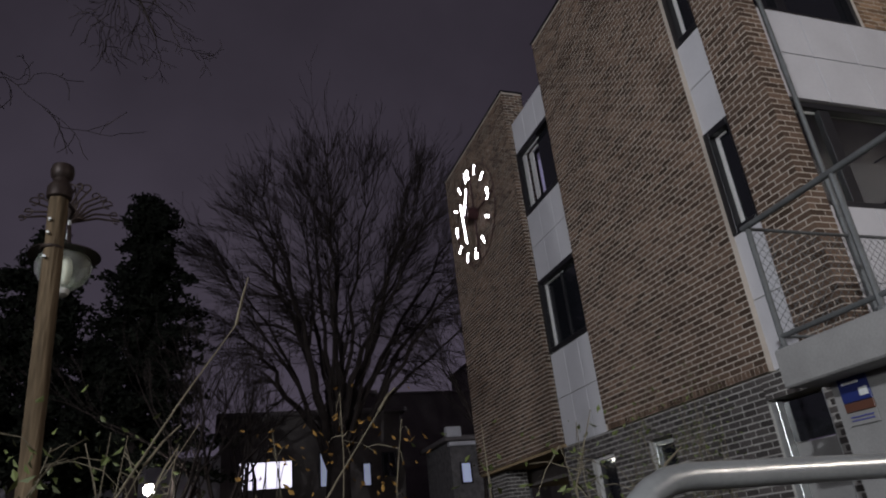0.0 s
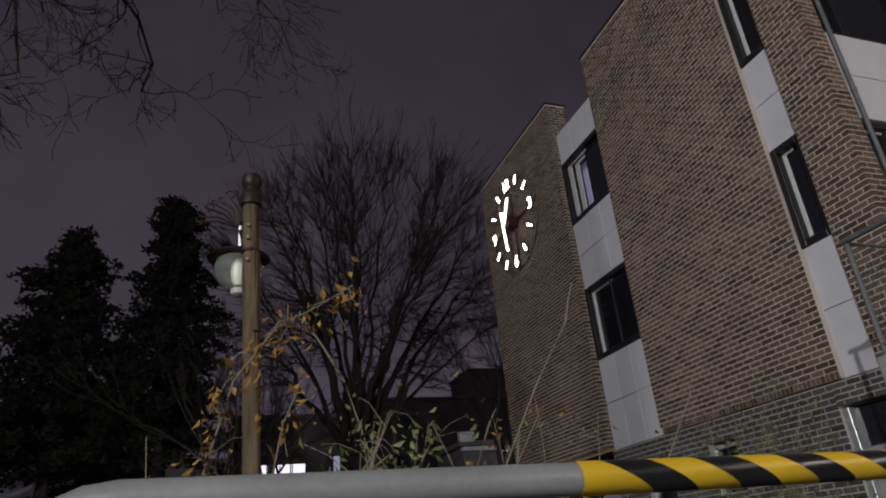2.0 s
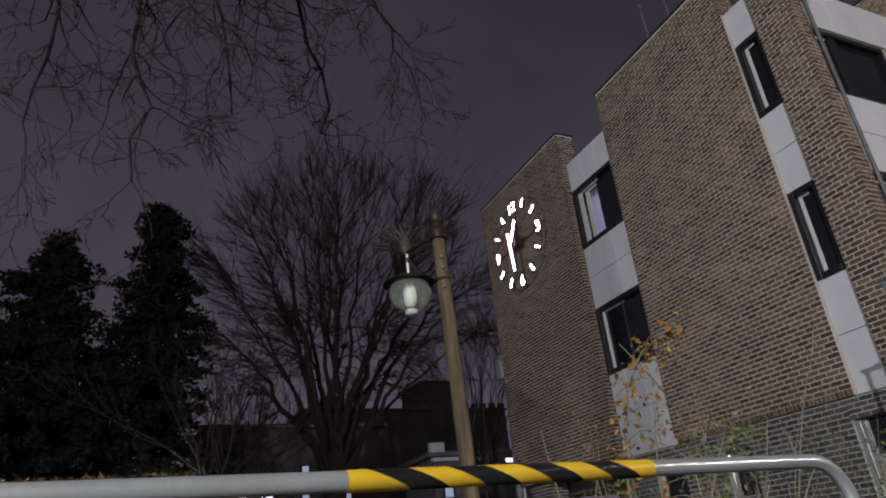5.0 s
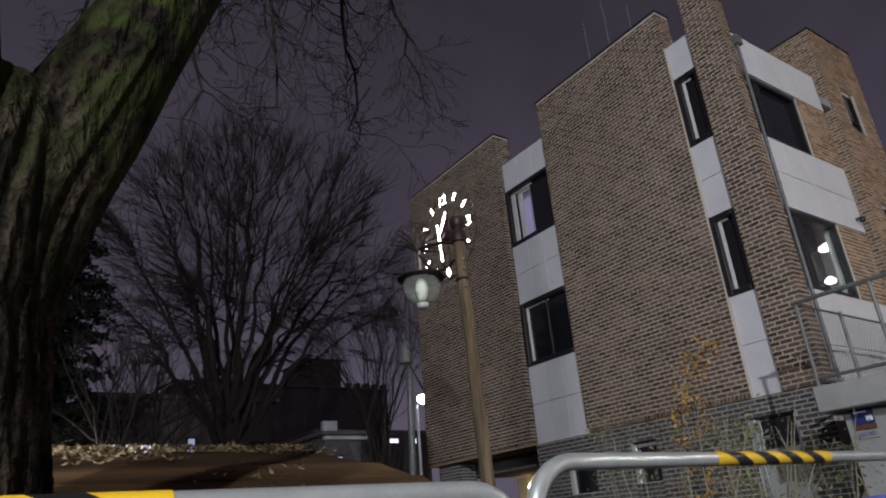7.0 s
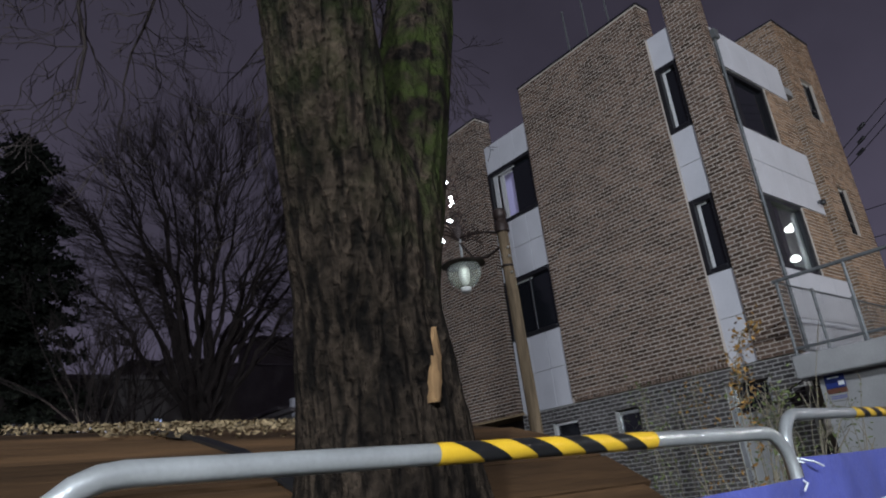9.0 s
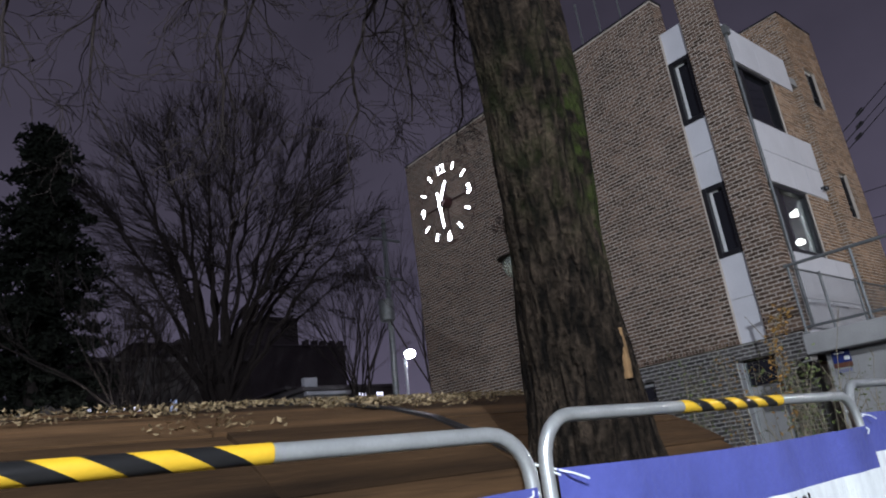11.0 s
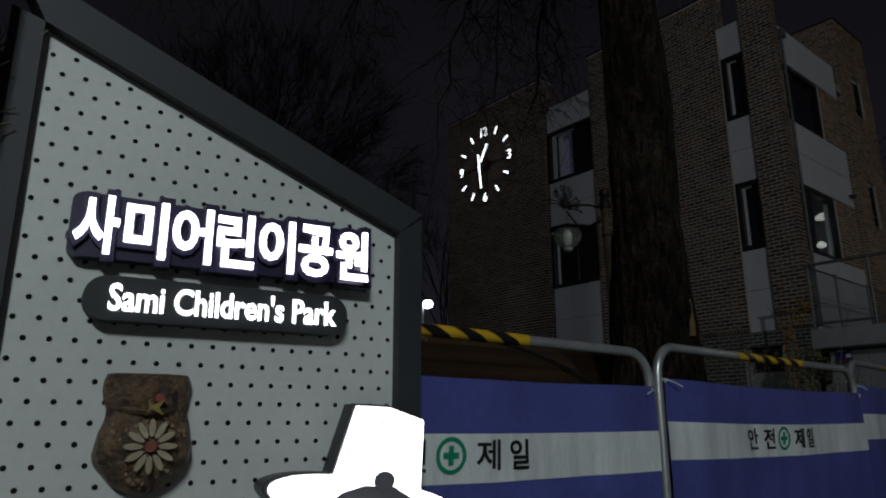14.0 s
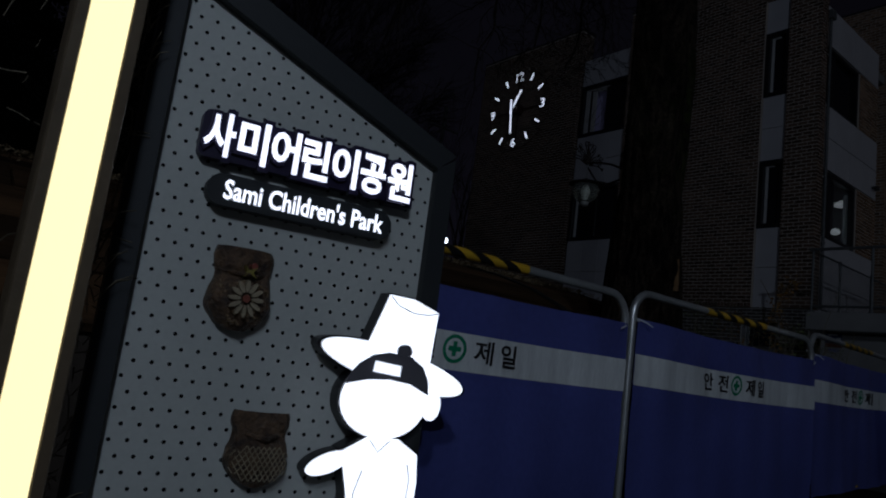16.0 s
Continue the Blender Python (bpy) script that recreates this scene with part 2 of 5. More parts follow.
HOLE_SHADE = material("hole_shade", (0.01, 0.01, 0.01), 0.9, vary=0.1, bump=0.0)
CLAY = material("glazed_clay", (0.15, 0.092, 0.046), 0.4, vary=0.8, scale=34, fine=95, bump=1.0, bump_dist=0.012, tint=(0.03, 0.018, 0.012))
RELIEF = material("brown_relief_glaze", (0.27, 0.19, 0.10), 0.4, vary=0.4, scale=30, fine=120, bump=0.3)
CLAY_PALE = material("pale_glaze", (0.40, 0.34, 0.22), 0.5, vary=0.3, scale=30, fine=120, bump=0.3)
VIOLET = material("dark_violet_backing", (0.02, 0.014, 0.05), 0.45, vary=0.15, scale=4, fine=60, bump=0.03)
LETTER_GLOW = glow("letter_light", (1.0, 0.98, 1.0), 32.0)
CLOCK_GLOW = glow("clock_light", (0.93, 0.93, 1.0), 20.0)
CLOCK_RING = material("maroon_ring", (0.06, 0.02, 0.022), 0.6, vary=0.3, bump=0.05)
STRIP_GLOW = glow("strip_light", (1.0, 0.79, 0.36), 30.0)
GLOBE = glass("lamp_globe", (0.86, 0.90, 0.82), 0.03, 0.93)
FROST = material("frosted_bulb", (0.6, 0.6, 0.56), 0.4, vary=0.1, bump=0.0)
CLEAR = glass("window_glass", (0.75, 0.8, 0.8), 0.02)
COPPER = material("dark_bronze", (0.045, 0.03, 0.024), 0.5, metal=0.4, vary=0.3, scale=10, fine=60, bump=0.1)


# ---- mesh tools ----
class Mesh:
    """A growing list of vertices and faces."""

    def __init__(self):
        self.v, self.f = [], []

    def add(self, verts, faces):
        k = len(self.v)
        self.v.extend(verts)
        self.f.extend(tuple(i + k for i in f) for f in faces)
        return self

    def box(self, x0, x1, y0, y1, z0, z1, c=0.0):
        """A box, its edges chamfered by c."""
        if c <= 0:
            v = [(x, y, z) for x in (x0, x1) for y in (y0, y1) for z in (z0, z1)]
            return self.add(v, [(0, 1, 3, 2), (4, 6, 7, 5), (0, 4, 5, 1), (2, 3, 7, 6), (0, 2, 6, 4), (1, 5, 7, 3)])
        bm = bmesh.new()
        bmesh.ops.create_cube(bm, size=1.0)
        for w in bm.verts:
            w.co = Vector(((x0 + x1) / 2 + w.co.x * (x1 - x0), (y0 + y1) / 2 + w.co.y * (y1 - y0), (z0 + z1) / 2 + w.co.z * (z1 - z0)))
        bmesh.ops.bevel(bm, geom=bm.edges[:], offset=c, segments=1, affect="EDGES")
        return self.take(bm)

    def take(self, bm):
        bm.verts.ensure_lookup_table()
        bm.verts.index_update()
        self.add([tuple(w.co) for w in bm.verts], [[w.index for w in f.verts] for f in bm.faces])
        bm.free()
        return self

    def tube(self, pts, radii, n=8, caps=True):
        """A round tube along the points."""
        pts = [Vector(p) for p in pts]
        if not hasattr(radii, "__len__"):
            radii = [radii] * len(pts)
        up = Vector((0, 0, 1))
        verts, faces = [], []
        side = None
        for i, p in enumerate(pts):
            d = (pts[min(i + 1, len(pts) - 1)] - pts[max(i - 1, 0)]).normalized()
            if side is None:
                side = d.cross(up if abs(d.z) < 0.95 else Vector((1, 0, 0))).normalized()
            side = (side - d * side.dot(d)).normalized()
            other = d.cross(side)
            for k in range(n):
                a = 2 * math.pi * k / n
                verts.append(tuple(p + (side * math.cos(a) + other * math.sin(a)) * radii[i]))
        for i in range(len(pts) - 1):
            for k in range(n):
                q = (k + 1) % n
                faces.append((i * n + k, i * n + q, (i + 1) * n + q, (i + 1) * n + k))
        if caps:
            faces.append(tuple(range(n - 1, -1, -1)))
            faces.append(tuple(range((len(pts) - 1) * n, len(pts) * n)))
        return self.add(verts, faces)

    def lathe(self, cx, cy, profile, n=24):
        """A body turned about an upright axis; profile: radius, height."""
        verts = [(cx + r * math.cos(2 * math.pi * k / n), cy + r * math.sin(2 * math.pi * k / n), z) for r, z in profile for k in range(n)]
        faces = [(i * n + k, i * n + (k + 1) % n, (i + 1) * n + (k + 1) % n, (i + 1) * n + k) for i in range(len(profile) - 1) for k in range(n)]
        return self.add(verts, faces + [tuple(range(n - 1, -1, -1)), tuple(range((len(profile) - 1) * n, len(profile) * n))])

    def slab(self, outline, lo, hi, axis="y"):
        """A flat outline pushed through from lo to hi along an axis."""
        n = len(outline)
        put = {"y": lambda a, b, c: (a, c, b), "x": lambda a, b, c: (c, a, b), "z": lambda a, b, c: (a, b, c)}[axis]
        verts = [put(a, b, lo) for a, b in outline] + [put(a, b, hi) for a, b in outline]
        faces = [(k, (k + 1) % n, n + (k + 1) % n, n + k) for k in range(n)]
        return self.add(verts, faces + [tuple(range(n - 1, -1, -1)), tuple(range(n, 2 * n))])

    def data(self, name, mat, smooth=False):
        me = bpy.data.meshes.new(name)
        me.from_pydata(self.v, [], self.f)
        me.validate()
        bm = bmesh.new()
        bm.from_mesh(me)
        if len(bm.faces) < 60000:
            bmesh.ops.recalc_face_normals(bm, faces=bm.faces[:])
        bm.to_mesh(me)
        bm.free()
        if smooth:
            me.shade_smooth()
            me.set_sharp_from_angle(angle=radians(40))
        me.materials.append(mat)
        return me


def part(name, mesh, mat, parent=None, label="", smooth=False):
    """One mesh object under a thing or a part."""
    ob = new(name, mesh.data(name, mat, smooth) if isinstance(mesh, Mesh) else mesh)
    if parent is not None:
        ob.parent = parent
        ob.matrix_parent_inverse = parent.matrix_basis.inverted() if parent.type == "EMPTY" and parent.parent is None else Matrix()
    if label:
        ob["label"] = label
    return ob


def thing(name, place, label, category, group="", kind=""):
    """An Empty at the thing's base, whose parts are built in its own axes."""
    ob = new(name)
    ob.empty_display_size = 0.1
    ob.location = place
    return tagged(ob, label, category, group, kind)


def own(name, mesh, mat, parent, label="", smooth=False):
    """A part whose mesh is in the thing's own axes."""
    ob = new(name, mesh.data(name, mat, smooth) if isinstance(mesh, Mesh) else mesh)
    ob.parent = parent
    if label:
        ob["label"] = label
    return ob


def structure(name, mesh, mat, label, smooth=False, category=""):
    return tagged(part(name, mesh, mat, None, smooth=smooth), label, category or name.split("_")[0], kind="structure")


def writing(text, size, mat, extrude=0.001, bold=0.0):
    """Words as a mesh, lying in the x-z plane and facing -y, from the origin to the right."""
    curve = bpy.data.curves.new("writing", "FONT")
    curve.body, curve.size, curve.extrude, curve.offset = text, size, extrude, bold
    curve.resolution_u = 3
    ob = new("writing", curve)
    bpy.context.view_layer.update()
    me = bpy.data.meshes.new_from_object(ob.evaluated_get(bpy.context.evaluated_depsgraph_get()))
    bpy.data.objects.remove(ob)
    me.transform(Matrix.Rotation(radians(90), 4, "X"))
    me.materials.clear()
    me.materials.append(mat)
    return me


def fitted(me, x0, x1, z0, z1, y):
    """Stretches a piece of writing into a rectangle at depth y."""
    c = np.array([v.co[:] for v in me.vertices])
    lo, hi = c.min(0), c.max(0)
    me.transform(Matrix.Translation((x0, y, z0)) @ Matrix.Diagonal(((x1 - x0) / (hi[0] - lo[0]), 1, (z1 - z0) / (hi[2] - lo[2]), 1)) @ Matrix.Translation((-lo[0], 0, -lo[2])))
    return me


rng = random.Random(7)

# ---- ground ----
def ground_height(x, y):
    rise = min(max((y - 8) / 22, 0), 1)
    return 2.4 * rise * rise * (3 - 2 * rise)


g = Mesh()
xs = [-400, -120, -60] + list(range(-40, 42, 4)) + [60, 120, 400]
ys = [-400, -100, -40, -20, -12, -8, -4, 0, 2, 4, 6, 8, 10, 12, 15, 18, 21, 24, 27, 30, 35, 50, 80, 150, 600]
g.add([(x, y, ground_height(x, y)) for y in ys for x in xs],
      [(j * len(xs) + i, j * len(xs) + i + 1, (j + 1) * len(xs) + i + 1, (j + 1) * len(xs) + i) for j in range(len(ys) - 1) for i in range(len(xs) - 1)])
structure("ground", g, SOIL, "dark bare soil of the park")
structure("pavement", Mesh().box(-40, 40, -9, 1.75, -0.06, 0.008, 0.005), PAVING, "grey paved footway along the barriers")

# ---- the brick building ----
XW, YS = 6.0, 5.35           # west and south faces
COURSE, LONG, JOINT, PROUD = 0.077, 0.208, 0.017, 0.005
WIN_LOW, WIN_HIGH = (4.75, 6.24), (7.70, 9.21)
COL_A, COL_B = (10.18, 11.77), (6.02, 6.56)
BASE_TOP, CLOCK_TOP, BAY_TOP, PANEL_TOP = 3.05, 10.95, 10.88, 9.99


def brick_cells(a0, a1, z0, z1, course=COURSE, long=LONG):
    """Bricks of a running bond in a rectangle: a0, a1, z0, z1 of each."""
    out = []
    rows = max(1, round((z1 - z0) / course))
    h = (z1 - z0) / rows
    for r in range(rows):
        a = a0 - (0.5 if r % 2 else 0.0) * long
        while a < a1 - 0.02:
            lo, hi = max(a, a0), min(a + long, a1)
            if hi - lo > 0.03:
                out.append((lo, hi - JOINT * (hi < a1), z0 + r * h, z0 + (r + 1) * h - JOINT))
            a += long
    return out


def brick_box(m, face, cell, facing, uneven):
    """One brick standing proud of a wall that faces -x ('x'), -y ('y') or +y ('n')."""
    a0, a1, z0, z1 = cell
    d = PROUD + uneven
    if facing == "x":
        v = [(face, a0, z0), (face, a1, z0), (face, a1, z1), (face, a0, z1), (face - d, a0, z0), (face - d, a1, z0), (face - d, a1, z1), (face - d, a0, z1)]
    else:
        s = -1 if facing == "y" else 1
        v = [(a0, face, z0), (a1, face, z0), (a1, face, z1), (a0, face, z1), (a0, face + s * d, z0), (a1, face + s * d, z0), (a1, face + s * d, z1), (a0, face + s * d, z1)]
    m.add(v, [(4, 5, 6, 7), (0, 4, 7, 3), (1, 2, 6, 5), (3, 7, 6, 2), (0, 1, 5, 4)])


PIECES = []                  # walls and the bricks that are picked out singly, built last


def brick_wall(name, label, solid, fields, brick, piece, mortar, near=0, soldier=()):
    """A mortared wall body with its bricks; fields: facing, face, a0, a1, z0, z1."""
    wall = structure(name, solid, mortar, label)
    rest = Mesh()
    cells = [(f[0], f[1], c) for f in fields for c in brick_cells(*f[2:])]
    cells += [("x", face, (a, a + 0.062, z0, z1)) for face, a0, a1, z0, z1 in soldier for a in np.arange(a0, a1 - 0.06, 0.073)]
    picked = set()
    if near:
        order = sorted(range(len(cells)), key=lambda i: abs(cells[i][2][0] - 6.2) + 1.6 * abs(cells[i][2][2] - 3.4))
        picked = set(order[:near])
    for i, (facing, face, c) in enumerate(cells):
        if i not in picked:
            brick_box(rest, face, c, facing, rng.uniform(-0.002, 0.003))
    tagged(part("brickwork", rest, brick, wall), kind="stuff")
    PIECES.append((wall, [cells[i] for i in sorted(picked)], piece))
    return wall


clock_wall = brick_wall(
    "wall_clock", "tall blank tan brick wall that carries the clock",
    Mesh().box(XW, XW + 0.5, COL_A[1] + 0.1, 16.0, 3.1, CLOCK_TOP).box(XW + 0.5, XW + 6, 15.7, 16.0, 3.1, CLOCK_TOP - 0.4),
    [("x", XW, COL_A[1] + 0.1, 16.0, 3.1, CLOCK_TOP - 0.03), ("y", COL_A[1] + 0.1, XW, XW + 0.5, 3.1, CLOCK_TOP - 0.03)],
    BRICK, BRICK_PIECE, MORTAR, 260)
bay_wall = brick_wall(
    "wall_bay", "broad tan brick wall between two columns of windows",
    Mesh().box(XW, XW + 0.4, COL_B[1], COL_A[0], BASE_TOP, BAY_TOP),
    [("x", XW, COL_B[1], COL_A[0], BASE_TOP + 0.10, BAY_TOP - 0.03), ("y", COL_B[1], XW, XW + 0.4, PANEL_TOP, BAY_TOP - 0.03),
     ("n", COL_A[0], XW, XW + 0.4, PANEL_TOP, BAY_TOP - 0.03)],
    BRICK, BRICK_PIECE, MORTAR, 280, [(XW, COL_B[1], COL_A[0], BASE_TOP, BASE_TOP + 0.09)])
pier_wall = brick_wall(
    "wall_corner_pier", "tan brick pier at the corner of the building",
    Mesh().box(XW, XW + 0.3, YS, COL_B[0], BASE_TOP, 11.6),
    [("x", XW, YS, COL_B[0], BASE_TOP, 11.57), ("y", YS, XW, XW + 0.3, BASE_TOP, 11.57), ("n", COL_B[0], XW, XW + 0.3, PANEL_TOP, 11.57)],
    BRICK, BRICK_PIECE, MORTAR, 280)
base_fields = [("x", XW + 0.03, 6.75, 11.76, 2.72, BASE_TOP - 0.02), ("x", XW + 0.03, 5.4, 6.75, 2.75, BASE_TOP - 0.02), ("x", XW + 0.03, 5.4, 5.95, 0, 2.75), ("x", XW + 0.03, 6.75, 8.60, 0, 2.72),
               ("x", XW + 0.03, 9.18, 10.16, 0, 2.72), ("x", XW + 0.03, 10.88, 11.76, 0, 2.72), ("x", XW + 0.03, 8.60, 9.18, 0, 2.0), ("x", XW + 0.03, 10.16, 10.88, 0, 1.95)]
base_solid = Mesh().box(XW + 0.03, XW + 0.35, 5.4, 5.95, 0, 2.75).box(XW + 0.03, XW + 0.35, 6.75, 8.60, 0, 2.72).box(XW + 0.03, XW + 0.35, 9.18, 10.16, 0, 2.72)
base_solid.box(XW + 0.03, XW + 0.35, 10.88, 11.76, 0, 2.72).box(XW + 0.03, XW + 0.35, 8.60, 9.18, 0, 2.0).box(XW + 0.03, XW + 0.35, 10.16, 10.88, 0, 1.95)
base_solid.box(XW + 0.03, XW + 0.35, 5.4, 6.75, 2.75, BASE_TOP - 0.02).box(XW + 0.03, XW + 0.35, 6.75, 11.76, 2.72, BASE_TOP - 0.02)
base_wall = brick_wall("wall_base", "dark grey brick ground storey with pale joints", base_solid, base_fields, DARK_BRICK, DARK_PIECE, GREY_MORTAR, 260)
pilotis = brick_wall("wall_passage_pier", "dark brick pier under the clock wall", Mesh().box(XW + 0.2, XW + 0.7, 14.9, 15.8, 0, 3.05).box(XW + 3, XW + 3.2, 11.7, 16, 0, 3.05),
                     [("x", XW + 0.2, 14.9, 15.8, 0, 3.05), ("y", 14.9, XW + 0.2, XW + 0.7, 0, 3.05)], DARK_BRICK, DARK_PIECE, GREY_MORTAR)
structure("trim_soffit", Mesh().box(XW + 0.02, XW + 3.2, 11.72, 15.98, 3.04, 3.096, 0.004), material("tan_soffit", (0.36, 0.27, 0.16), 0.8), "tan soffit over the open passage")

passage_lamp = thing("wall_lamp", (XW + 2.95, 15.2, 2.35), "round warm lamp on the wall of the open passage", "lamp")
part("bracket", Mesh().box(XW + 2.9, XW + 2.996, 15.15, 15.25, 2.30, 2.50, 0.01), BLACK_METAL, passage_lamp)
part("globe", Mesh().lathe(XW + 2.8, 15.2, [(0.02, 2.27), (0.085, 2.31), (0.10, 2.39), (0.08, 2.46), (0.02, 2.50)], 16), glow("passage_light", (1.0, 0.80, 0.42), 22.0), passage_lamp, "glowing round shade", True)

# south front: its east end, and the east edge of its windows
SE, SW = 9.35, 8.26
structure("wall_south", Mesh().box(XW + 0.3, SE, YS + 0.2, YS + 0.35, 2.75, 4.6).box(XW + 0.3, SE, YS + 0.2, YS + 0.35, 6.08, 7.46).box(XW + 0.3, SE, YS + 0.2, YS + 0.35, 8.84, 9.7).box(SW, SE, YS + 0.2, YS + 0.35, 4.6, 8.84).box(SE - 0.15, SE, YS + 0.35, 9.0, 2.75, 9.7),
          GREY_MORTAR, "south front behind panels and windows")
south_brick = Mesh()
for z0, z1 in ((4.62, 6.06), (7.48, 8.82)):
    for c in brick_cells(SW, SE, z0, z1):
        brick_box(south_brick, YS + 0.07, c, "y", rng.uniform(-0.002, 0.003))
wb = structure("wall_south_brick", Mesh().box(SW, SE, YS + 0.07, YS + 0.2, 4.62, 6.06).box(SW, SE, YS + 0.07, YS + 0.2, 7.48, 8.82), MORTAR, "reddish brick strips beside the south windows")
tagged(part("brickwork", south_brick, ORANGE_BRICK, wb), kind="stuff")
TOWER_TOP, YT = 11.7, 5.65
TX0, TX1 = 10.65, 12.6
STAIR_LOW, STAIR_HIGH = (11.28, 11.78, 6.05, 7.25), (11.30, 11.95, 9.12, 10.25)
tower_solid, tower_fields = Mesh(), [("x", TX0, YT, 9.0, 2.75, TOWER_TOP)]
for z0, z1 in ((2.75, STAIR_LOW[2]), (STAIR_LOW[3], STAIR_HIGH[2]), (STAIR_HIGH[3], TOWER_TOP)):
    tower_solid.box(TX0, TX1, YT, 9.0, z0 if z0 > 3 else 0, z1)
    tower_fields.append(("y", YT, TX0, TX1, z0, z1))
for x0, x1, z0, z1 in (STAIR_LOW, STAIR_HIGH):
    tower_solid.box(TX0, x0, YT, 9.0, z0, z1).box(x1, TX1, YT, 9.0, z0, z1).box(x0, x1, YT + 0.3, 9.0, z0, z1)
    tower_fields += [("y", YT, TX0, x0, z0, z1), ("y", YT, x1, TX1, z0, z1)]
tower = brick_wall("wall_stair_tower", "orange brick stair tower with two narrow windows", tower_solid, tower_fields, ORANGE_BRICK, ORANGE_PIECE, MORTAR, 220)
structure("roof", Mesh().box(XW + 0.5, TX0, YS + 0.36, 15.6, 9.5, 9.7), CONCRETE, "flat concrete roof of the building")
structure("wall_core", Mesh().box(XW + 0.9, SE - 0.2, YS + 0.9, 15.6, 2.7, 9.5), FAR_WALL, "dark rooms behind the windows")


def coping(name, x0, x1, y0, y1, z):
    structure(name, Mesh().box(x0 - 0.03, x1 + 0.03, y0 - 0.03, y1 + 0.03, z, z + 0.04, 0.008), BLACK_METAL, "thin dark coping along the wall top", category="trim")


coping("trim_clock", XW, XW + 0.5, COL_A[1] + 0.1, 16.0, CLOCK_TOP)
coping("trim_bay", XW, XW + 0.4, COL_B[1], COL_A[0], BAY_TOP)
coping("trim_pier", XW, XW + 0.3, YS, COL_B[0], 11.6)
coping("trim_tower", TX0, TX1, YT, 9.0, TOWER_TOP)


def panels_west(y0, y1, z0, z1, cols, rows):
    body = structure("trim_panels", Mesh().box(XW + 0.10, XW + 0.3, y0, y1, z0, z1), GREY_MORTAR, "white facade panels below and above a window", category="trim")
    w, h = (y1 - y0) / cols, (z1 - z0) / rows
    for i in range(cols):
        for j in range(rows):
            part("panel", Mesh().box(XW + 0.075, XW + 0.10, y0 + i * w + 0.006, y0 + (i + 1) * w - 0.006, z0 + j * h + 0.006, z0 + (j + 1) * h - 0.006, 0.003), PANEL, body)


def panels_south(x0, x1, z0, z1, cols, rows):
    body = structure("trim_panels", Mesh().box(x0, x1, YS + 0.1, YS + 0.2, z0, z1), GREY_MORTAR, "pale stone panels of the south front", category="trim")
    w, h = (x1 - x0) / cols, (z1 - z0) / rows
    for i in range(cols):
        for j in range(rows):
            part("panel", Mesh().box(x0 + i * w + 0.006, x0 + (i + 1) * w - 0.006, YS + 0.06, YS + 0.1, z0 + j * h + 0.006, z0 + (j + 1) * h - 0.006, 0.003), PANEL, body)


for (y0, y1), cols in ((COL_A, 3), (COL_B, 1)):
    panels_west(y0, y1, BASE_TOP, WIN_LOW[0], cols, 2)
    panels_west(y0, y1, WIN_LOW[1], WIN_HIGH[0], cols, 2)
    panels_west(y0, y1, WIN_HIGH[1], PANEL_TOP, cols, 1)
panels_south(XW + 0.3, SE, 2.75, 4.61, 4, 2)
panels_south(XW + 0.3, SE, 6.07, 7.47, 4, 2)
panels_south(XW + 0.3, SE, 8.83, 9.70, 4, 1)

count = 0


def window_west(y0, y1, z0, z1, sashes, opened=False, lit=None):
    """A black-framed window set into the west front, with a white inner sash on its far side."""
    global count
    count += 1
    x = XW + 0.06
    w = thing("window_%d" % count, (x, (y0 + y1) / 2, z0), "black-framed sliding window with a white sash edge", "window", kind="structure")
    f = 0.10
    part("window_frame", Mesh().box(x, x + 0.16, y0, y0 + f, z0, z1, 0.006).box(x, x + 0.16, y1 - f, y1, z0, z1, 0.006).box(x, x + 0.16, y0 + f, y1 - f, z0, z0 + f, 0.006).box(x, x + 0.16, y0 + f, y1 - f, z1 - f, z1, 0.006), BLACK_METAL, w)
    wide = 0.13 if opened else 0.062
    if opened:
        part("inner_sash", Mesh().box(x + 0.18, x + 0.22, y1 - f - 0.30, y1 - f - 0.16, z0 + f, z1 - f, 0.004).box(x + 0.18, x + 0.22, y1 - f - 0.62, y1 - f - 0.30, z1 - f - 0.07, z1 - f, 0.004), WHITE_FRAME, w, "white plastic inner sash")
    part("sash", Mesh().box(x + 0.10, x + 0.14, y1 - f - wide, y1 - f, z0 + f, z1 - f, 0.004).box(x + 0.10, x + 0.14, y1 - f - 0.55 * (y1 - y0) + f, y1 - f - wide, z1 - f - 0.03, z1 - f, 0.004), WHITE_FRAME, w, "white plastic sash")
    span = (y1 - y0 - 2 * f) / sashes
    for i in range(sashes):
        a = y0 + f + i * span
        if opened and i == sashes - 1:
            continue
        p = part("pane", Mesh().box(x + 0.115 + 0.02 * i, x + 0.121 + 0.02 * i, a, a + span, z0 + f, z1 - f), PANE, w)
        if sashes > 1:
            part("mullion", Mesh().box(x + 0.09, x + 0.13, a - 0.02, a + 0.025, z0 + f, z1 - f, 0.004), BLACK_METAL, w)
    return w


w_open = window_west(*COL_A, *WIN_HIGH, 2, opened=True)
# faint emission on the curtain replaces the light of the room
part("curtain", Mesh().box(XW + 0.5, XW + 0.52, COL_A[1] - 0.80, COL_A[1] - 0.12, WIN_HIGH[0] + 0.30, WIN_HIGH[1] - 0.02), glow("lit_curtain", (0.5, 0.47, 0.72), 0.10), w_open, "pale lilac curtain with a faint glow for the lit room")
window_west(*COL_A, *WIN_LOW, 2)
window_west(*COL_B, *WIN_HIGH, 1)
window_west(*COL_B, *WIN_LOW, 1)


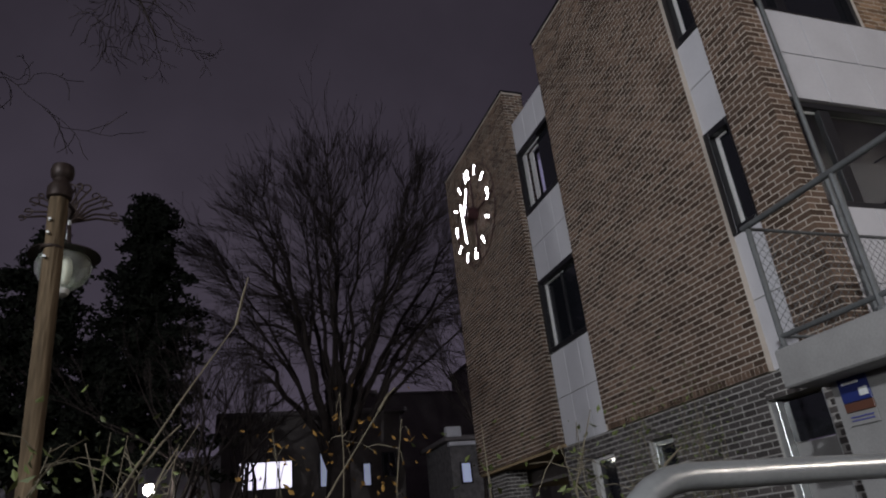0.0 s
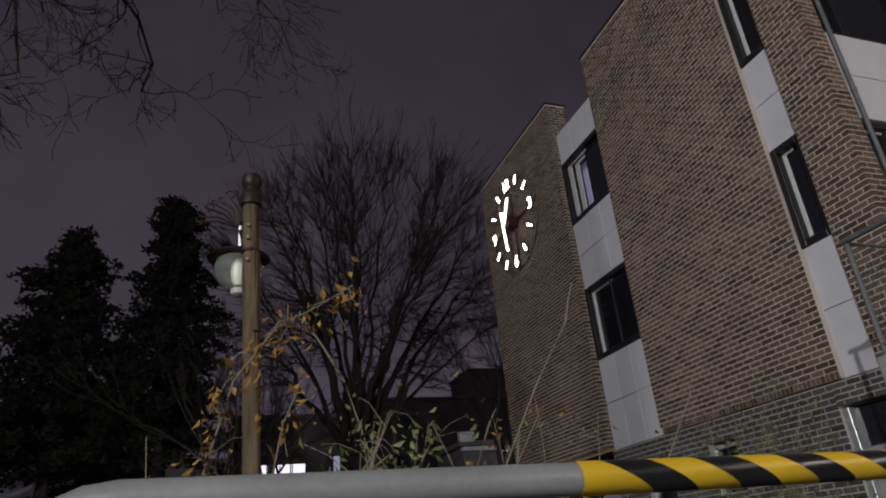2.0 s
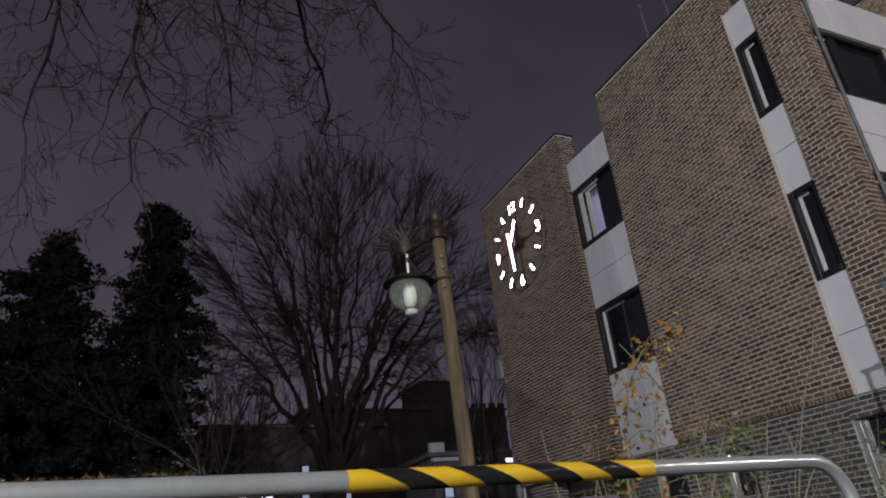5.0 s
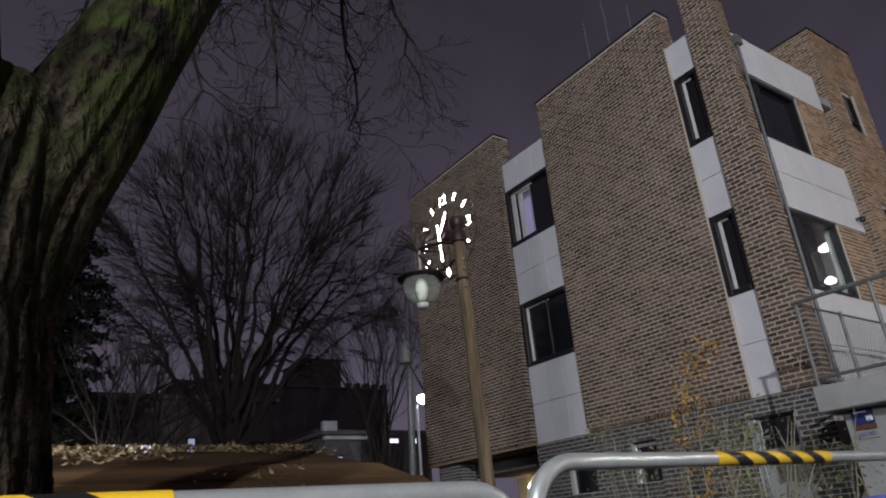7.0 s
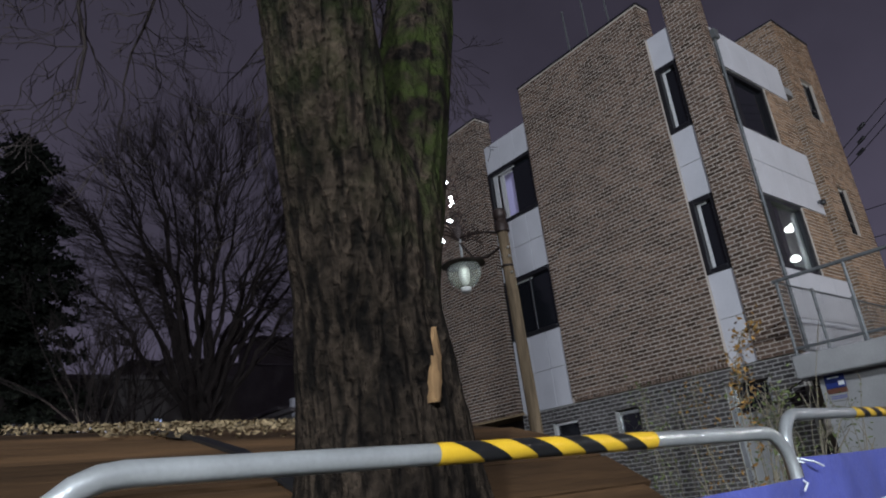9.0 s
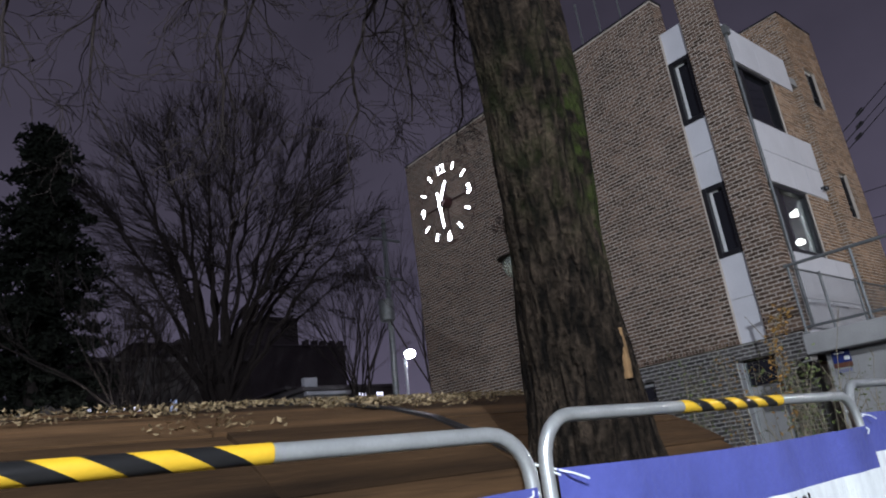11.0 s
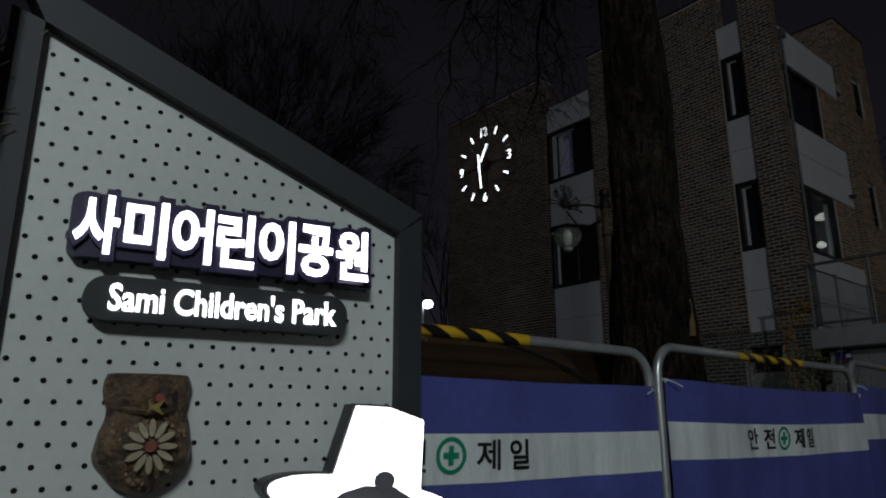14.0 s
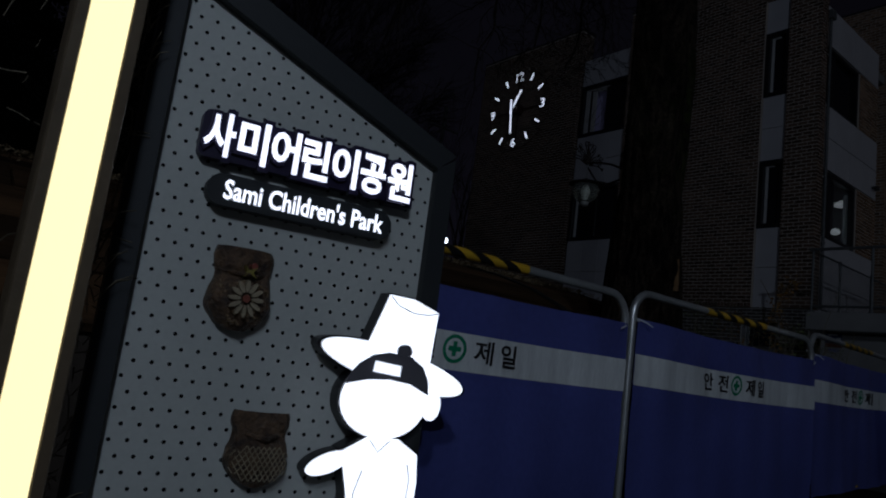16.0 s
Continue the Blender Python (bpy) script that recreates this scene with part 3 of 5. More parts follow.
def window_south(x0, x1, z0, z1, pane_mat):
    global count
    count += 1
    y = YS + 0.10
    w = thing("window_%d" % count, ((x0 + x1) / 2, y, z0), "dark sliding window in a black metal frame", "window", kind="structure")
    f = 0.08
    part("window_frame", Mesh().box(x0, x0 + f, y, y + 0.12, z0, z1, 0.005).box(x1 - f, x1, y, y + 0.12, z0, z1, 0.005).box(x0 + f, x1 - f, y, y + 0.12, z0, z0 + f, 0.005).box(x0 + f, x1 - f, y, y + 0.12, z1 - f, z1, 0.005), BLACK_METAL, w)
    part("sash", Mesh().box(x0 + f, x0 + 0.55, y + 0.07, y + 0.10, z1 - f - 0.03, z1 - f, 0.004), WHITE_FRAME, w, "white plastic sash")
    part("mullion", Mesh().box(x0 + 0.55, x0 + 0.72, y + 0.02, y + 0.10, z0 + f, z1 - f, 0.005), BLACK_METAL, w)
    for a, b in ((x0 + f, x0 + 0.55), (x0 + 0.72, x1 - f)):
        part("pane", Mesh().box(a, b, y + 0.085, y + 0.091, z0 + f, z1 - f), pane_mat, w).visible_shadow = False


window_south(XW + 0.3, SW, 7.48, 8.82, PANE)
window_south(XW + 0.3, SW, 4.62, 6.06, CLEAR)


# reflections in the panes, built as glowing shapes on added brackets behind the glass
PANE_GLINT = glow("pane_glint", (1.0, 0.97, 0.9), 3.5)
hanging_lamp = thing("hanging_lamp", (8.60, 5.85, 5.85), "small glowing stand-in for a reflection in the window", "lamp")
part("shade", Mesh().lathe(8.60, 5.85, [(0.16, 5.79), (0.15, 5.85), (0.05, 5.91), (0.01, 5.93)], 16), PANE_GLINT, hanging_lamp, smooth=True)
part("bracket", Mesh().tube([(8.60, 5.86, 5.86), (8.60, 6.27, 5.86)], 0.012, 6), BLACK_METAL, hanging_lamp)
desk_lamp = thing("desk_lamp", (8.30, 5.85, 5.13), "round glowing stand-in for a reflection low in the window", "lamp")
part("globe", Mesh().lathe(8.30, 5.85, [(0.02, 5.05), (0.09, 5.08), (0.10, 5.13), (0.06, 5.18), (0.01, 5.20)], 16), PANE_GLINT, desk_lamp, smooth=True)
part("bracket", Mesh().tube([(8.30, 5.86, 5.14), (8.30, 6.27, 5.14)], 0.012, 6), BLACK_METAL, desk_lamp)


def window_tower(x0, x1, z0, z1):
    global count
    count += 1
    w = thing("window_%d" % count, ((x0 + x1) / 2, YT, z0), "narrow stair window in a dark frame", "window", kind="structure")
    part("window_frame", Mesh().box(x0, x0 + 0.04, YT + 0.06, YT + 0.12, z0, z1, 0.004).box(x1 - 0.04, x1, YT + 0.06, YT + 0.12, z0, z1, 0.004).box(x0 + 0.04, x1 - 0.04, YT + 0.06, YT + 0.12, z0 + 0.3, z0 + 0.35, 0.004), BLACK_METAL, w)
    part("sash", Mesh().box(x0 + 0.04, x0 + 0.08, YT + 0.07, YT + 0.1, z0 + 0.35, z1, 0.003).box(x0 + 0.08, x1 - 0.04, YT + 0.07, YT + 0.1, z1 - 0.04, z1, 0.003), WHITE_FRAME, w, "white plastic sash")
    part("pane", Mesh().box(x0 + 0.04, x1 - 0.04, YT + 0.105, YT + 0.111, z0, z1), PANE, w)


window_tower(*STAIR_HIGH)
window_tower(*STAIR_LOW)


# base openings: two small windows and the side door
def base_window(y0, y1, z0, z1, pale):
    global count
    count += 1
    x = XW + 0.1
    w = thing("window_%d" % count, (x, (y0 + y1) / 2, z0), "small ground-storey window in a metal frame", "window", kind="structure")
    part("window_frame", Mesh().box(x, x + 0.1, y0, y0 + 0.05, z0, z1, 0.004).box(x, x + 0.1, y1 - 0.05, y1, z0, z1, 0.004).box(x, x + 0.1, y0 + 0.05, y1 - 0.05, z1 - 0.06, z1, 0.004), WHITE_FRAME if pale else STEEL, w)
    part("pane", Mesh().box(x + 0.05, x + 0.056, y0 + 0.05, y1 - 0.05, z0, z1 - 0.06), PANE, w)


base_window(10.16, 10.88, 1.95, 2.72, True)
base_window(8.60, 9.18, 2.0, 2.68, False)
door = thing("door_1", (XW + 0.2, 6.35, 0), "grey steel side door with a dark upper pane", "door", kind="structure")
part("door_frame", Mesh().box(XW + 0.06, XW + 0.2, 6.65, 6.75, 0, 2.72, 0.005).box(XW + 0.06, XW + 0.2, 5.96, 6.0, 0, 2.72, 0.005), STEEL, door)
part("door_leaf", Mesh().box(XW + 0.16, XW + 0.2, 6.0, 6.65, 0, 2.25, 0.005), CONCRETE, door)
part("pane", Mesh().box(XW + 0.15, XW + 0.158, 6.0, 6.65, 2.26, 2.7), PANE, door)

pipe = thing("drain_pipe", (XW + 0.36, YS - 0.03, 2.8), "thin grey drain pipe with a hopper at its top", "pipe")
part("pipe", Mesh().tube([(XW + 0.36, YS - 0.03, 3.1), (XW + 0.36, YS - 0.03, 9.3)], 0.03, 10), RUST, pipe, smooth=True)
part("hopper", Mesh().box(XW + 0.28, XW + 0.46, YS - 0.10, YS + 0.04, 9.3, 9.5, 0.01), RUST, pipe)
for z in (4.4, 6.4, 8.2):
    part("clip", Mesh().lathe(XW + 0.36, YS - 0.03, [(0.034, z), (0.038, z + 0.01), (0.038, z + 0.04), (0.034, z + 0.05)], 10), RUST, pipe)
camera_box = thing("security_camera", (9.12, YS + 0.02, 6.25), "small dome security camera on a panel", "camera")
part("mount", Mesh().tube([(9.12, YS + 0.06, 6.32), (9.12, YS - 0.03, 6.32)], 0.035, 12), RUST, camera_box, smooth=True)
part("dome", Mesh().lathe(9.12, YS - 0.04, [(0.05, 6.33), (0.06, 6.30), (0.05, 6.25), (0.02, 6.23), (0.0, 6.228)], 14), BLACK_METAL, camera_box, smooth=True)

# the clock
CY, CZ, CR = 14.145, 8.99, 1.12
clock = thing("wall_clock", (XW - 0.1, CY, CZ - CR), "large open wall clock with glowing white bars and numerals", "clock")
ring = Mesh()
for rad in (CR + 0.13,):
    pts = [(XW - 0.04, CY + rad * math.cos(a), CZ + rad * math.sin(a)) for a in np.linspace(0, 2 * math.pi, 49)]
    ring.tube(pts, 0.011, 6, False)
part("ring", ring, CLOCK_RING, clock)
hub = Mesh()
hub.tube([(XW, CY, CZ), (XW - 0.28, CY, CZ)], 0.16, 20)
part("hub", hub, CLOCK_RING, clock, "round maroon drive box", True)
part("spoke", Mesh().tube([(XW - 0.06, CY - CR - 0.1, CZ), (XW - 0.06, CY + CR + 0.1, CZ)], 0.02, 6), CLOCK_RING, clock)
part("spoke", Mesh().tube([(XW - 0.06, CY, CZ - CR - 0.1), (XW - 0.06, CY, CZ + CR + 0.1)], 0.02, 6), CLOCK_RING, clock)


def dial(r, turn, y=0.0):
    """A place on the dial; turn in twelfths, clockwise as seen from the west."""
    a = 2 * math.pi * turn / 12
    return CY - r * math.sin(a), CZ + r * math.cos(a)


def bar(turn, r0, r1, wide, x):
    a = 2 * math.pi * turn / 12
    (y0, z0), (y1, z1) = dial(r0, turn), dial(r1, turn)
    dy, dz = wide / 2 * math.cos(a), wide / 2 * math.sin(a)
    return Mesh().slab([(y0 - dy, z0 - dz), (y0 + dy, z0 + dz), (y1 + dy, z1 + dz), (y1 - dy, z1 - dz)], x - 0.05, x, "x")


def lit_bar(name, turn, r0, r1, wide, x):
    """A dark channel whose front face alone gives light."""
    part("face", bar(turn, r0 + 0.004, r1 - 0.004, wide - 0.006, x - 0.012), CLOCK_GLOW, part(name, bar(turn, r0, r1, wide, x), CLOCK_RING, clock), "glowing white face")


for h in range(12):
    if h % 3:
        lit_bar("hour_mark", h, CR - 0.16, CR + 0.07, 0.058, XW - 0.10)
for h, text in ((0, "12"), (3, "3"), (6, "6"), (9, "9")):
    y, z = dial(CR - 0.06, h)
    half = 0.15 if h == 0 else 0.085
    for depth, mat, x in ((0.02, CLOCK_RING, XW - 0.12), (0.002, CLOCK_GLOW, XW - 0.143)):
        me = writing(text, 0.4, mat, depth, 0.0)
        fitted(me, -half, half, -0.14, 0.14, 0)
        me.transform(Matrix.Translation((x, y, z)) @ Matrix.Rotation(radians(-90), 4, "Z"))
        if mat is CLOCK_RING:
            numeral = part("numeral", me, mat, clock)
        else:
            part("face", me, mat, numeral, "glowing white face")
lit_bar("hour_hand", 1.05, -0.18, 0.60, 0.070, XW - 0.27)
lit_bar("minute_hand", 5.80, -0.25, 0.86, 0.062, XW - 0.33)

# terrace slab, gate wall and chain-link fence
structure("wall_gate", Mesh().box(4.6, 4.85, 2.1, 4.58, 0, 2.45).box(4.85, 9.5, 4.40, 4.58, 0, 2.45), CONCRETE, "grey rendered wall under the terrace slab")
structure("terrace_slab", Mesh().box(4.28, 9.5, 2.0, 4.72, 2.45, 2.76, 0.015), CONCRETE, "weathered concrete terrace slab", category="slab")
FX, FY = 4.343, 4.65
fence = thing("chain_link_fence", (FX, FY, 2.76), "rusty chain-link fence on the concrete terrace edge", "fence")
for x, y in ((FX, FY), (5.5, FY), (7.0, FY), (8.5, FY), (4.33, 3.72), (4.32, 2.2)):
    part("post", Mesh().tube([(x, y, 2.75), (x, y, 3.86)], 0.024, 8), RUST, fence, smooth=True)
    part("foot", Mesh().lathe(x, y, [(0.05, 2.755), (0.05, 2.775), (0.03, 2.785)], 10), RUST, fence)
part("rail", Mesh().tube([(FX - 0.02, FY, 3.83), (8.75, FY, 3.80)], 0.016, 8), RUST, fence, smooth=True)
part("rail", Mesh().tube([(FX, FY, 2.86), (8.75, FY, 2.86)], 0.016, 8), RUST, fence, smooth=True)
part("rail", Mesh().tube([(FX - 0.01, FY + 0.05, 3.85), (4.32, 2.1, 3.85)], 0.027, 10), RUST, fence, "thick steel handrail", True)
part("rail", Mesh().tube([(FX, FY, 2.86), (4.32, 2.1, 2.86)], 0.022, 8), RUST, fence, smooth=True)
net = Mesh()
for k in range(-11, 52):
    for s in (1, -1):
        x = FX + k * 0.085 + (0 if s > 0 else 0.935)
        xa, xb, ends = x, x + s * 0.935, []
        for xx in (xa, xb):
            c = min(max(xx, FX + 0.02), 8.7)
            ends.append((c, FY + 0.005 * s, 2.87 + (c - xa) / (xb - xa) * 0.935))
        if abs(ends[0][0] - ends[1][0]) > 0.02:
            net.tube(ends, 0.0028, 4, False)
part("mesh", net, RUST, fence, "wire mesh of the fence")
plate = thing("address_plate", (4.59, 4.37, 2.1), "small blue, brown and white enamel plate on the wall", "plate")
part("plate_top", Mesh().box(4.582, 4.597, 4.24, 4.50, 2.27, 2.45, 0.003), material("blue_enamel", (0.02, 0.035, 0.16), 0.35, vary=0.1), plate, "dark blue field")
part("plate_middle", Mesh().box(4.582, 4.597, 4.24, 4.50, 2.20, 2.265, 0.003), material("brown_enamel", (0.13, 0.055, 0.035), 0.35, vary=0.1), plate, "brown strip")
part("plate_bottom", Mesh().box(4.582, 4.597, 4.24, 4.50, 2.10, 2.195, 0.003), CONCRETE, plate, "white strip")
part("bar", Mesh().box(4.575, 4.581, 4.255, 4.33, 2.30, 2.36), BAND, plate, "white bar of writing")
part("bar", Mesh().box(4.575, 4.581, 4.31, 4.46, 2.40, 2.42), BAND, plate, "white bar of writing")
part("bar", Mesh().box(4.575, 4.581, 4.27, 4.47, 2.155, 2.165), BLUE, plate, "blue bar of writing")
part("bar", Mesh().box(4.575, 4.581, 4.27, 4.47, 2.13, 2.14), BLUE, plate, "blue bar of writing")

# ---- barriers along the footway ----
TOP, RAIL, TUBE = 1.575, 0.62, 0.0175


def smooth_arc(x0, x1, z0, z1, r, n=6):
    """The path of a hoop: up, round, along, round, down."""
    pts = [(x0, 0, z0)]
    for k in range(n + 1):
        a = math.pi - k * math.pi / 2 / n
        pts.append((x0 + r + r * math.cos(a), 0, z1 - r + r * math.sin(a)))
    for k in range(n + 1):
        a = math.pi / 2 - k * math.pi / 2 / n
        pts.append((x1 - r + r * math.cos(a), 0, z1 - r + r * math.sin(a)))
    return pts + [(x1, 0, z0)]


def striped(x0, x1, z, n, radius):
    """Slanting yellow and black bands wrapped round a level tube."""
    seg = 24
    w = (x1 - x0) / n
    lean = w * 0.55
    bands = []
    for i in range(n):
        rings = []
        for e in (i, i + 1):
            row = []
            for k in range(seg):
                a = 2 * math.pi * k / seg
                off = lean * math.sin(a) * (0 if e in (0, n) else 1)
                row.append((x0 + e * w - off, -radius * math.cos(a), z + radius * math.sin(a)))
            rings.append(row)
        bands.append(Mesh().add(rings[0] + rings[1], [(k, (k + 1) % seg, seg + (k + 1) % seg, seg + k) for k in range(seg)]))
    return bands


def make_barrier(width):
    b = thing("barrier", (0, 0, 0), "steel tube barrier with a blue safety banner and striped top rail", "barrier", "barriers along the footway")
    h = width / 2 - TUBE - 0.004
    part("hoop", Mesh().tube(smooth_arc(-h, h, -0.06, TOP, 0.11), TUBE, 12), STEEL, b, "galvanised steel hoop", True)
    part("lower_rail", Mesh().tube([(-h, 0, RAIL), (h, 0, RAIL)], TUBE * 0.9, 12), STEEL, b, smooth=True)
    for z, r in ((TOP, TUBE + 0.0012), (RAIL, TUBE * 0.9 + 0.0012)):
        for i, band in enumerate(striped(-0.31, 0.30, z, 9, r)):
            part("black_tape" if i % 2 else "yellow_tape", band, BLACK_TAPE if i % 2 else YELLOW, b, "black band of warning tape" if i % 2 else "yellow band of warning tape", True)
    cloth = Mesh()
    nx, nz = 40, 22
    z0, z1, e = RAIL - 0.02, 1.455, h - 0.012

    def wave(x, z):
        return 0.009 * math.sin(x * 9 + z * 3) + 0.004 * math.sin(x * 23 + 1.3 * z) + 0.005 * noise.noise((x * 3, z * 5, 0)) + 0.003 * noise.noise((x * 9, z * 14, 3))

    def laid(me):
        """Lays flat writing on the band."""
        for v in me.vertices:
            v.co.y += wave(v.co.x, v.co.z)
        return me

    def sheet(m, za, zb, lift, rows):
        vs = []
        for j in range(rows + 1):
            for i in range(nx + 1):
                x, z = -e + 2 * e * i / nx, za + (zb - za) * j / rows
                sag = 0.012 * math.sin(math.pi * i / nx) * (z - z0) / (z1 - z0)
                vs.append((x, -0.026 + wave(x, z) - lift, z - sag))
        m.add(vs, [(j * (nx + 1) + i, j * (nx + 1) + i + 1, (j + 1) * (nx + 1) + i + 1, (j + 1) * (nx + 1) + i) for j in range(rows) for i in range(nx)])

    sheet(cloth, z0, z1, 0, nz)
    c = part("banner", cloth, BLUE, b, "blue woven safety banner", True)
    band = Mesh()
    sheet(band, 1.165, 1.30, 0.003, 4)
    part("band", band, BAND, c, "white reflective band", True)
    for k, (text, x) in enumerate((("안", -0.275), ("전", -0.15), ("제", 0.10), ("일", 0.225))):
        me = fitted(writing(text, 0.12, INK, 0.0005, 0.002), x - 0.042, x + 0.042, 1.19, 1.275, -0.0325)
        part("letter", laid(me), INK, c, "black letter")
    cross = Mesh()
    ringv = 28
    cx, cz = -0.025, 1.232
    vs = [(cx + r * math.cos(2 * math.pi * k / ringv), -0.0325, cz + r * math.sin(2 * math.pi * k / ringv)) for r in (0.05, 0.038) for k in range(ringv)]
    cross.add(vs, [(k, (k + 1) % ringv, ringv + (k + 1) % ringv, ringv + k) for k in range(ringv)])
    cross.box(cx - 0.026, cx + 0.026, -0.0330, -0.0320, cz - 0.008, cz + 0.008).box(cx - 0.008, cx + 0.008, -0.0330, -0.0320, cz + 0.008, cz + 0.026).box(cx - 0.008, cx + 0.008, -0.0330, -0.0320, cz - 0.026, cz - 0.008)
    part("cross", laid(cross.data("cross", GREEN_INK)), GREEN_INK, c, "green safety cross in a ring")
    for s in (-1, 1):
        part("tie", Mesh().tube([(s * e, -0.03, 1.44), (s * (e + 0.03), 0.02, 1.47), (s * (e - 0.03), -0.045, 1.44), (s * (e - 0.07), -0.052, 1.425)], 0.0028, 5), BAND, c, "white plastic tie")
    return b


# each barrier: its two ends and the height of the top rail there, the ground being uneven
STAND = [((4.25, 1.37, 1.57), (2.36, 1.30, 1.60)), ((2.34, 1.30, 1.575), (0.39, 1.22, 1.608)), ((0.30, 1.22, 1.570), (-1.42, 1.16, 1.585)), ((-1.36, 1.61, 1.615), (-3.47, 1.40, 1.598)),
         ((-3.50, 1.37, 1.549), (-5.34, 1.38, 1.558)), ((-5.36, 1.38, 1.525), (-7.22, 1.47, 1.545))]
first = None
for (xa, ya, za), (xb, yb, zb) in STAND:
    run = math.hypot(xa - xb, ya - yb)
    m = pose((xa + xb) / 2, (ya + yb) / 2, (za + zb) / 2 - TOP, 0, math.degrees(math.atan2(zb - za, run)), math.degrees(math.atan2(ya - yb, xa - xb)))
    m = m @ Matrix.Diagonal((run / 1.86, 1, 1, 1))
    if first is None:
        first = make_barrier(1.86)
        first.matrix_basis = m
    else:
        other = copy_thing(first, Matrix())
        other.matrix_basis = m

# ---- park lamp on a log pole ----
PX, PY = -0.972, 4.76
park_lamp = thing("park_lamp", (PX, PY, 0), "log-pole park lamp with a bronze fan bracket and clear globe", "lamp")
log = Mesh()
prof = []
for k in range(28):
    z = 3.83 * k / 27
    n = 14
    for j in range(n):
        a = 2 * math.pi * j / n
        r = 0.057 - 0.003 * z / 4 + 0.005 * noise.noise((math.cos(a) * 2, math.sin(a) * 2, z * 0.7)) + 0.003 * noise.noise((a * 3, 1.0, z * 4))
        if 3.46 < z < 3.56:
            r -= 0.004
        prof.append((PX + 0.028 * (3.83 - z) + r * math.cos(a), PY + r * math.sin(a), z))
n = 14
log.add(prof, [(i * n + k, i * n + (k + 1) % n, (i + 1) * n + (k + 1) % n, (i + 1) * n + k) for i in range(27) for k in range(n)])
part("pole", log, POLE_WOOD, park_lamp, "knotty pale log pole", True)
part("collar", Mesh().lathe(PX, PY, [(0.058, 3.47), (0.062, 3.475), (0.062, 3.485), (0.058, 3.49)], 20), COPPER, park_lamp)
for z in (3.56, 3.65, 3.40):
    part("bolt", Mesh().tube([(PX - 0.02, PY - 0.055, z), (PX - 0.021, PY - 0.072, z)], 0.010, 8), STEEL, park_lamp)
part("cap", Mesh().lathe(PX, PY, [(0.062, 3.82), (0.073, 3.83), (0.074, 3.90), (0.062, 3.92), (0.050, 3.94), (0.048, 3.96), (0.066, 3.985), (0.070, 4.02), (0.062, 4.06), (0.03, 4.08), (0.0, 4.085)], 20), COPPER, park_lamp, "dark bronze turned cap", True)
GX, GY, GZ = -1.012, 5.34, 3.54
part("arm", Mesh().tube([(PX, PY + 0.05, 3.70), (PX, PY + 0.25, 3.66), (PX, PY + 0.45, 3.72), (GX, GY, 3.92)], 0.014, 8), COPPER, park_lamp, smooth=True)
part("arm", Mesh().tube([(PX, PY + 0.05, 3.84), (PX, PY + 0.22, 3.92), (PX, PY + 0.45, 3.98), (GX, GY, 3.98)], 0.014, 8), COPPER, park_lamp, "reddish upper arm", True)
for side in (-1, 1):
    for k in range(8):
        a = radians(2 + k * 12.5)
        reach = 0.32 - 0.011 * k
        tip = Vector((GX + side * reach * math.cos(a), GY + 0.03 * math.sin(k * 2), 3.96 + 0.29 * math.sin(a)))
        base, bend = Vector((GX + side * 0.012, GY, 3.95)), Vector((GX + side * reach * 0.55 * math.cos(a + 0.2), GY, 3.95 + 0.17 * math.sin(a + 0.2)))
        curl = 0.020 + 0.006 * (k % 3)
        ring_pts = [tip + Vector((side * curl * (math.cos(q) - 1), 0, curl * math.sin(q))) for q in np.linspace(0.3, 5.2, 8)]
        part("rod", Mesh().tube([base, bend, tip] + ring_pts, [0.010, 0.008, 0.006] + [0.005] * 8, 6), COPPER, park_lamp, "curled bronze rod", True)
part("stem", Mesh().tube([(GX, GY, 3.96), (GX, GY, 3.74)], 0.013, 8), STEEL, park_lamp, smooth=True)
part("shade", Mesh().lathe(GX, GY, [(0.03, 3.76), (0.06, 3.745), (0.13, 3.715), (0.225, 3.69), (0.228, 3.682), (0.17, 3.685), (0.02, 3.70)], 28), COPPER, park_lamp, "wide dark metal shade", True)
globe = Mesh().lathe(GX, GY, [(0.125, 3.70), (0.165, 3.66), (0.178, 3.61), (0.170, 3.55), (0.135, 3.49), (0.085, 3.45), (0.05, 3.435), (0.046, 3.441), (0.081, 3.456), (0.130, 3.494), (0.165, 3.552), (0.173, 3.61), (0.160, 3.657), (0.121, 3.695), (0.125, 3.70)], 28)
gl = part("globe", globe, GLOBE, park_lamp, "clear glass globe, unlit", True)
gl.visible_shadow = False
part("bulb", Mesh().lathe(GX, GY, [(0.03, 3.68), (0.05, 3.64), (0.06, 3.57), (0.045, 3.50), (0.03, 3.47)], 16), FROST, park_lamp, "white frosted bulb", True)
part("finial", Mesh().lathe(GX, GY, [(0.05, 3.44), (0.056, 3.43), (0.05, 3.40), (0.03, 3.385), (0.0, 3.38)], 20), FROST, park_lamp, "white lower cap", True)


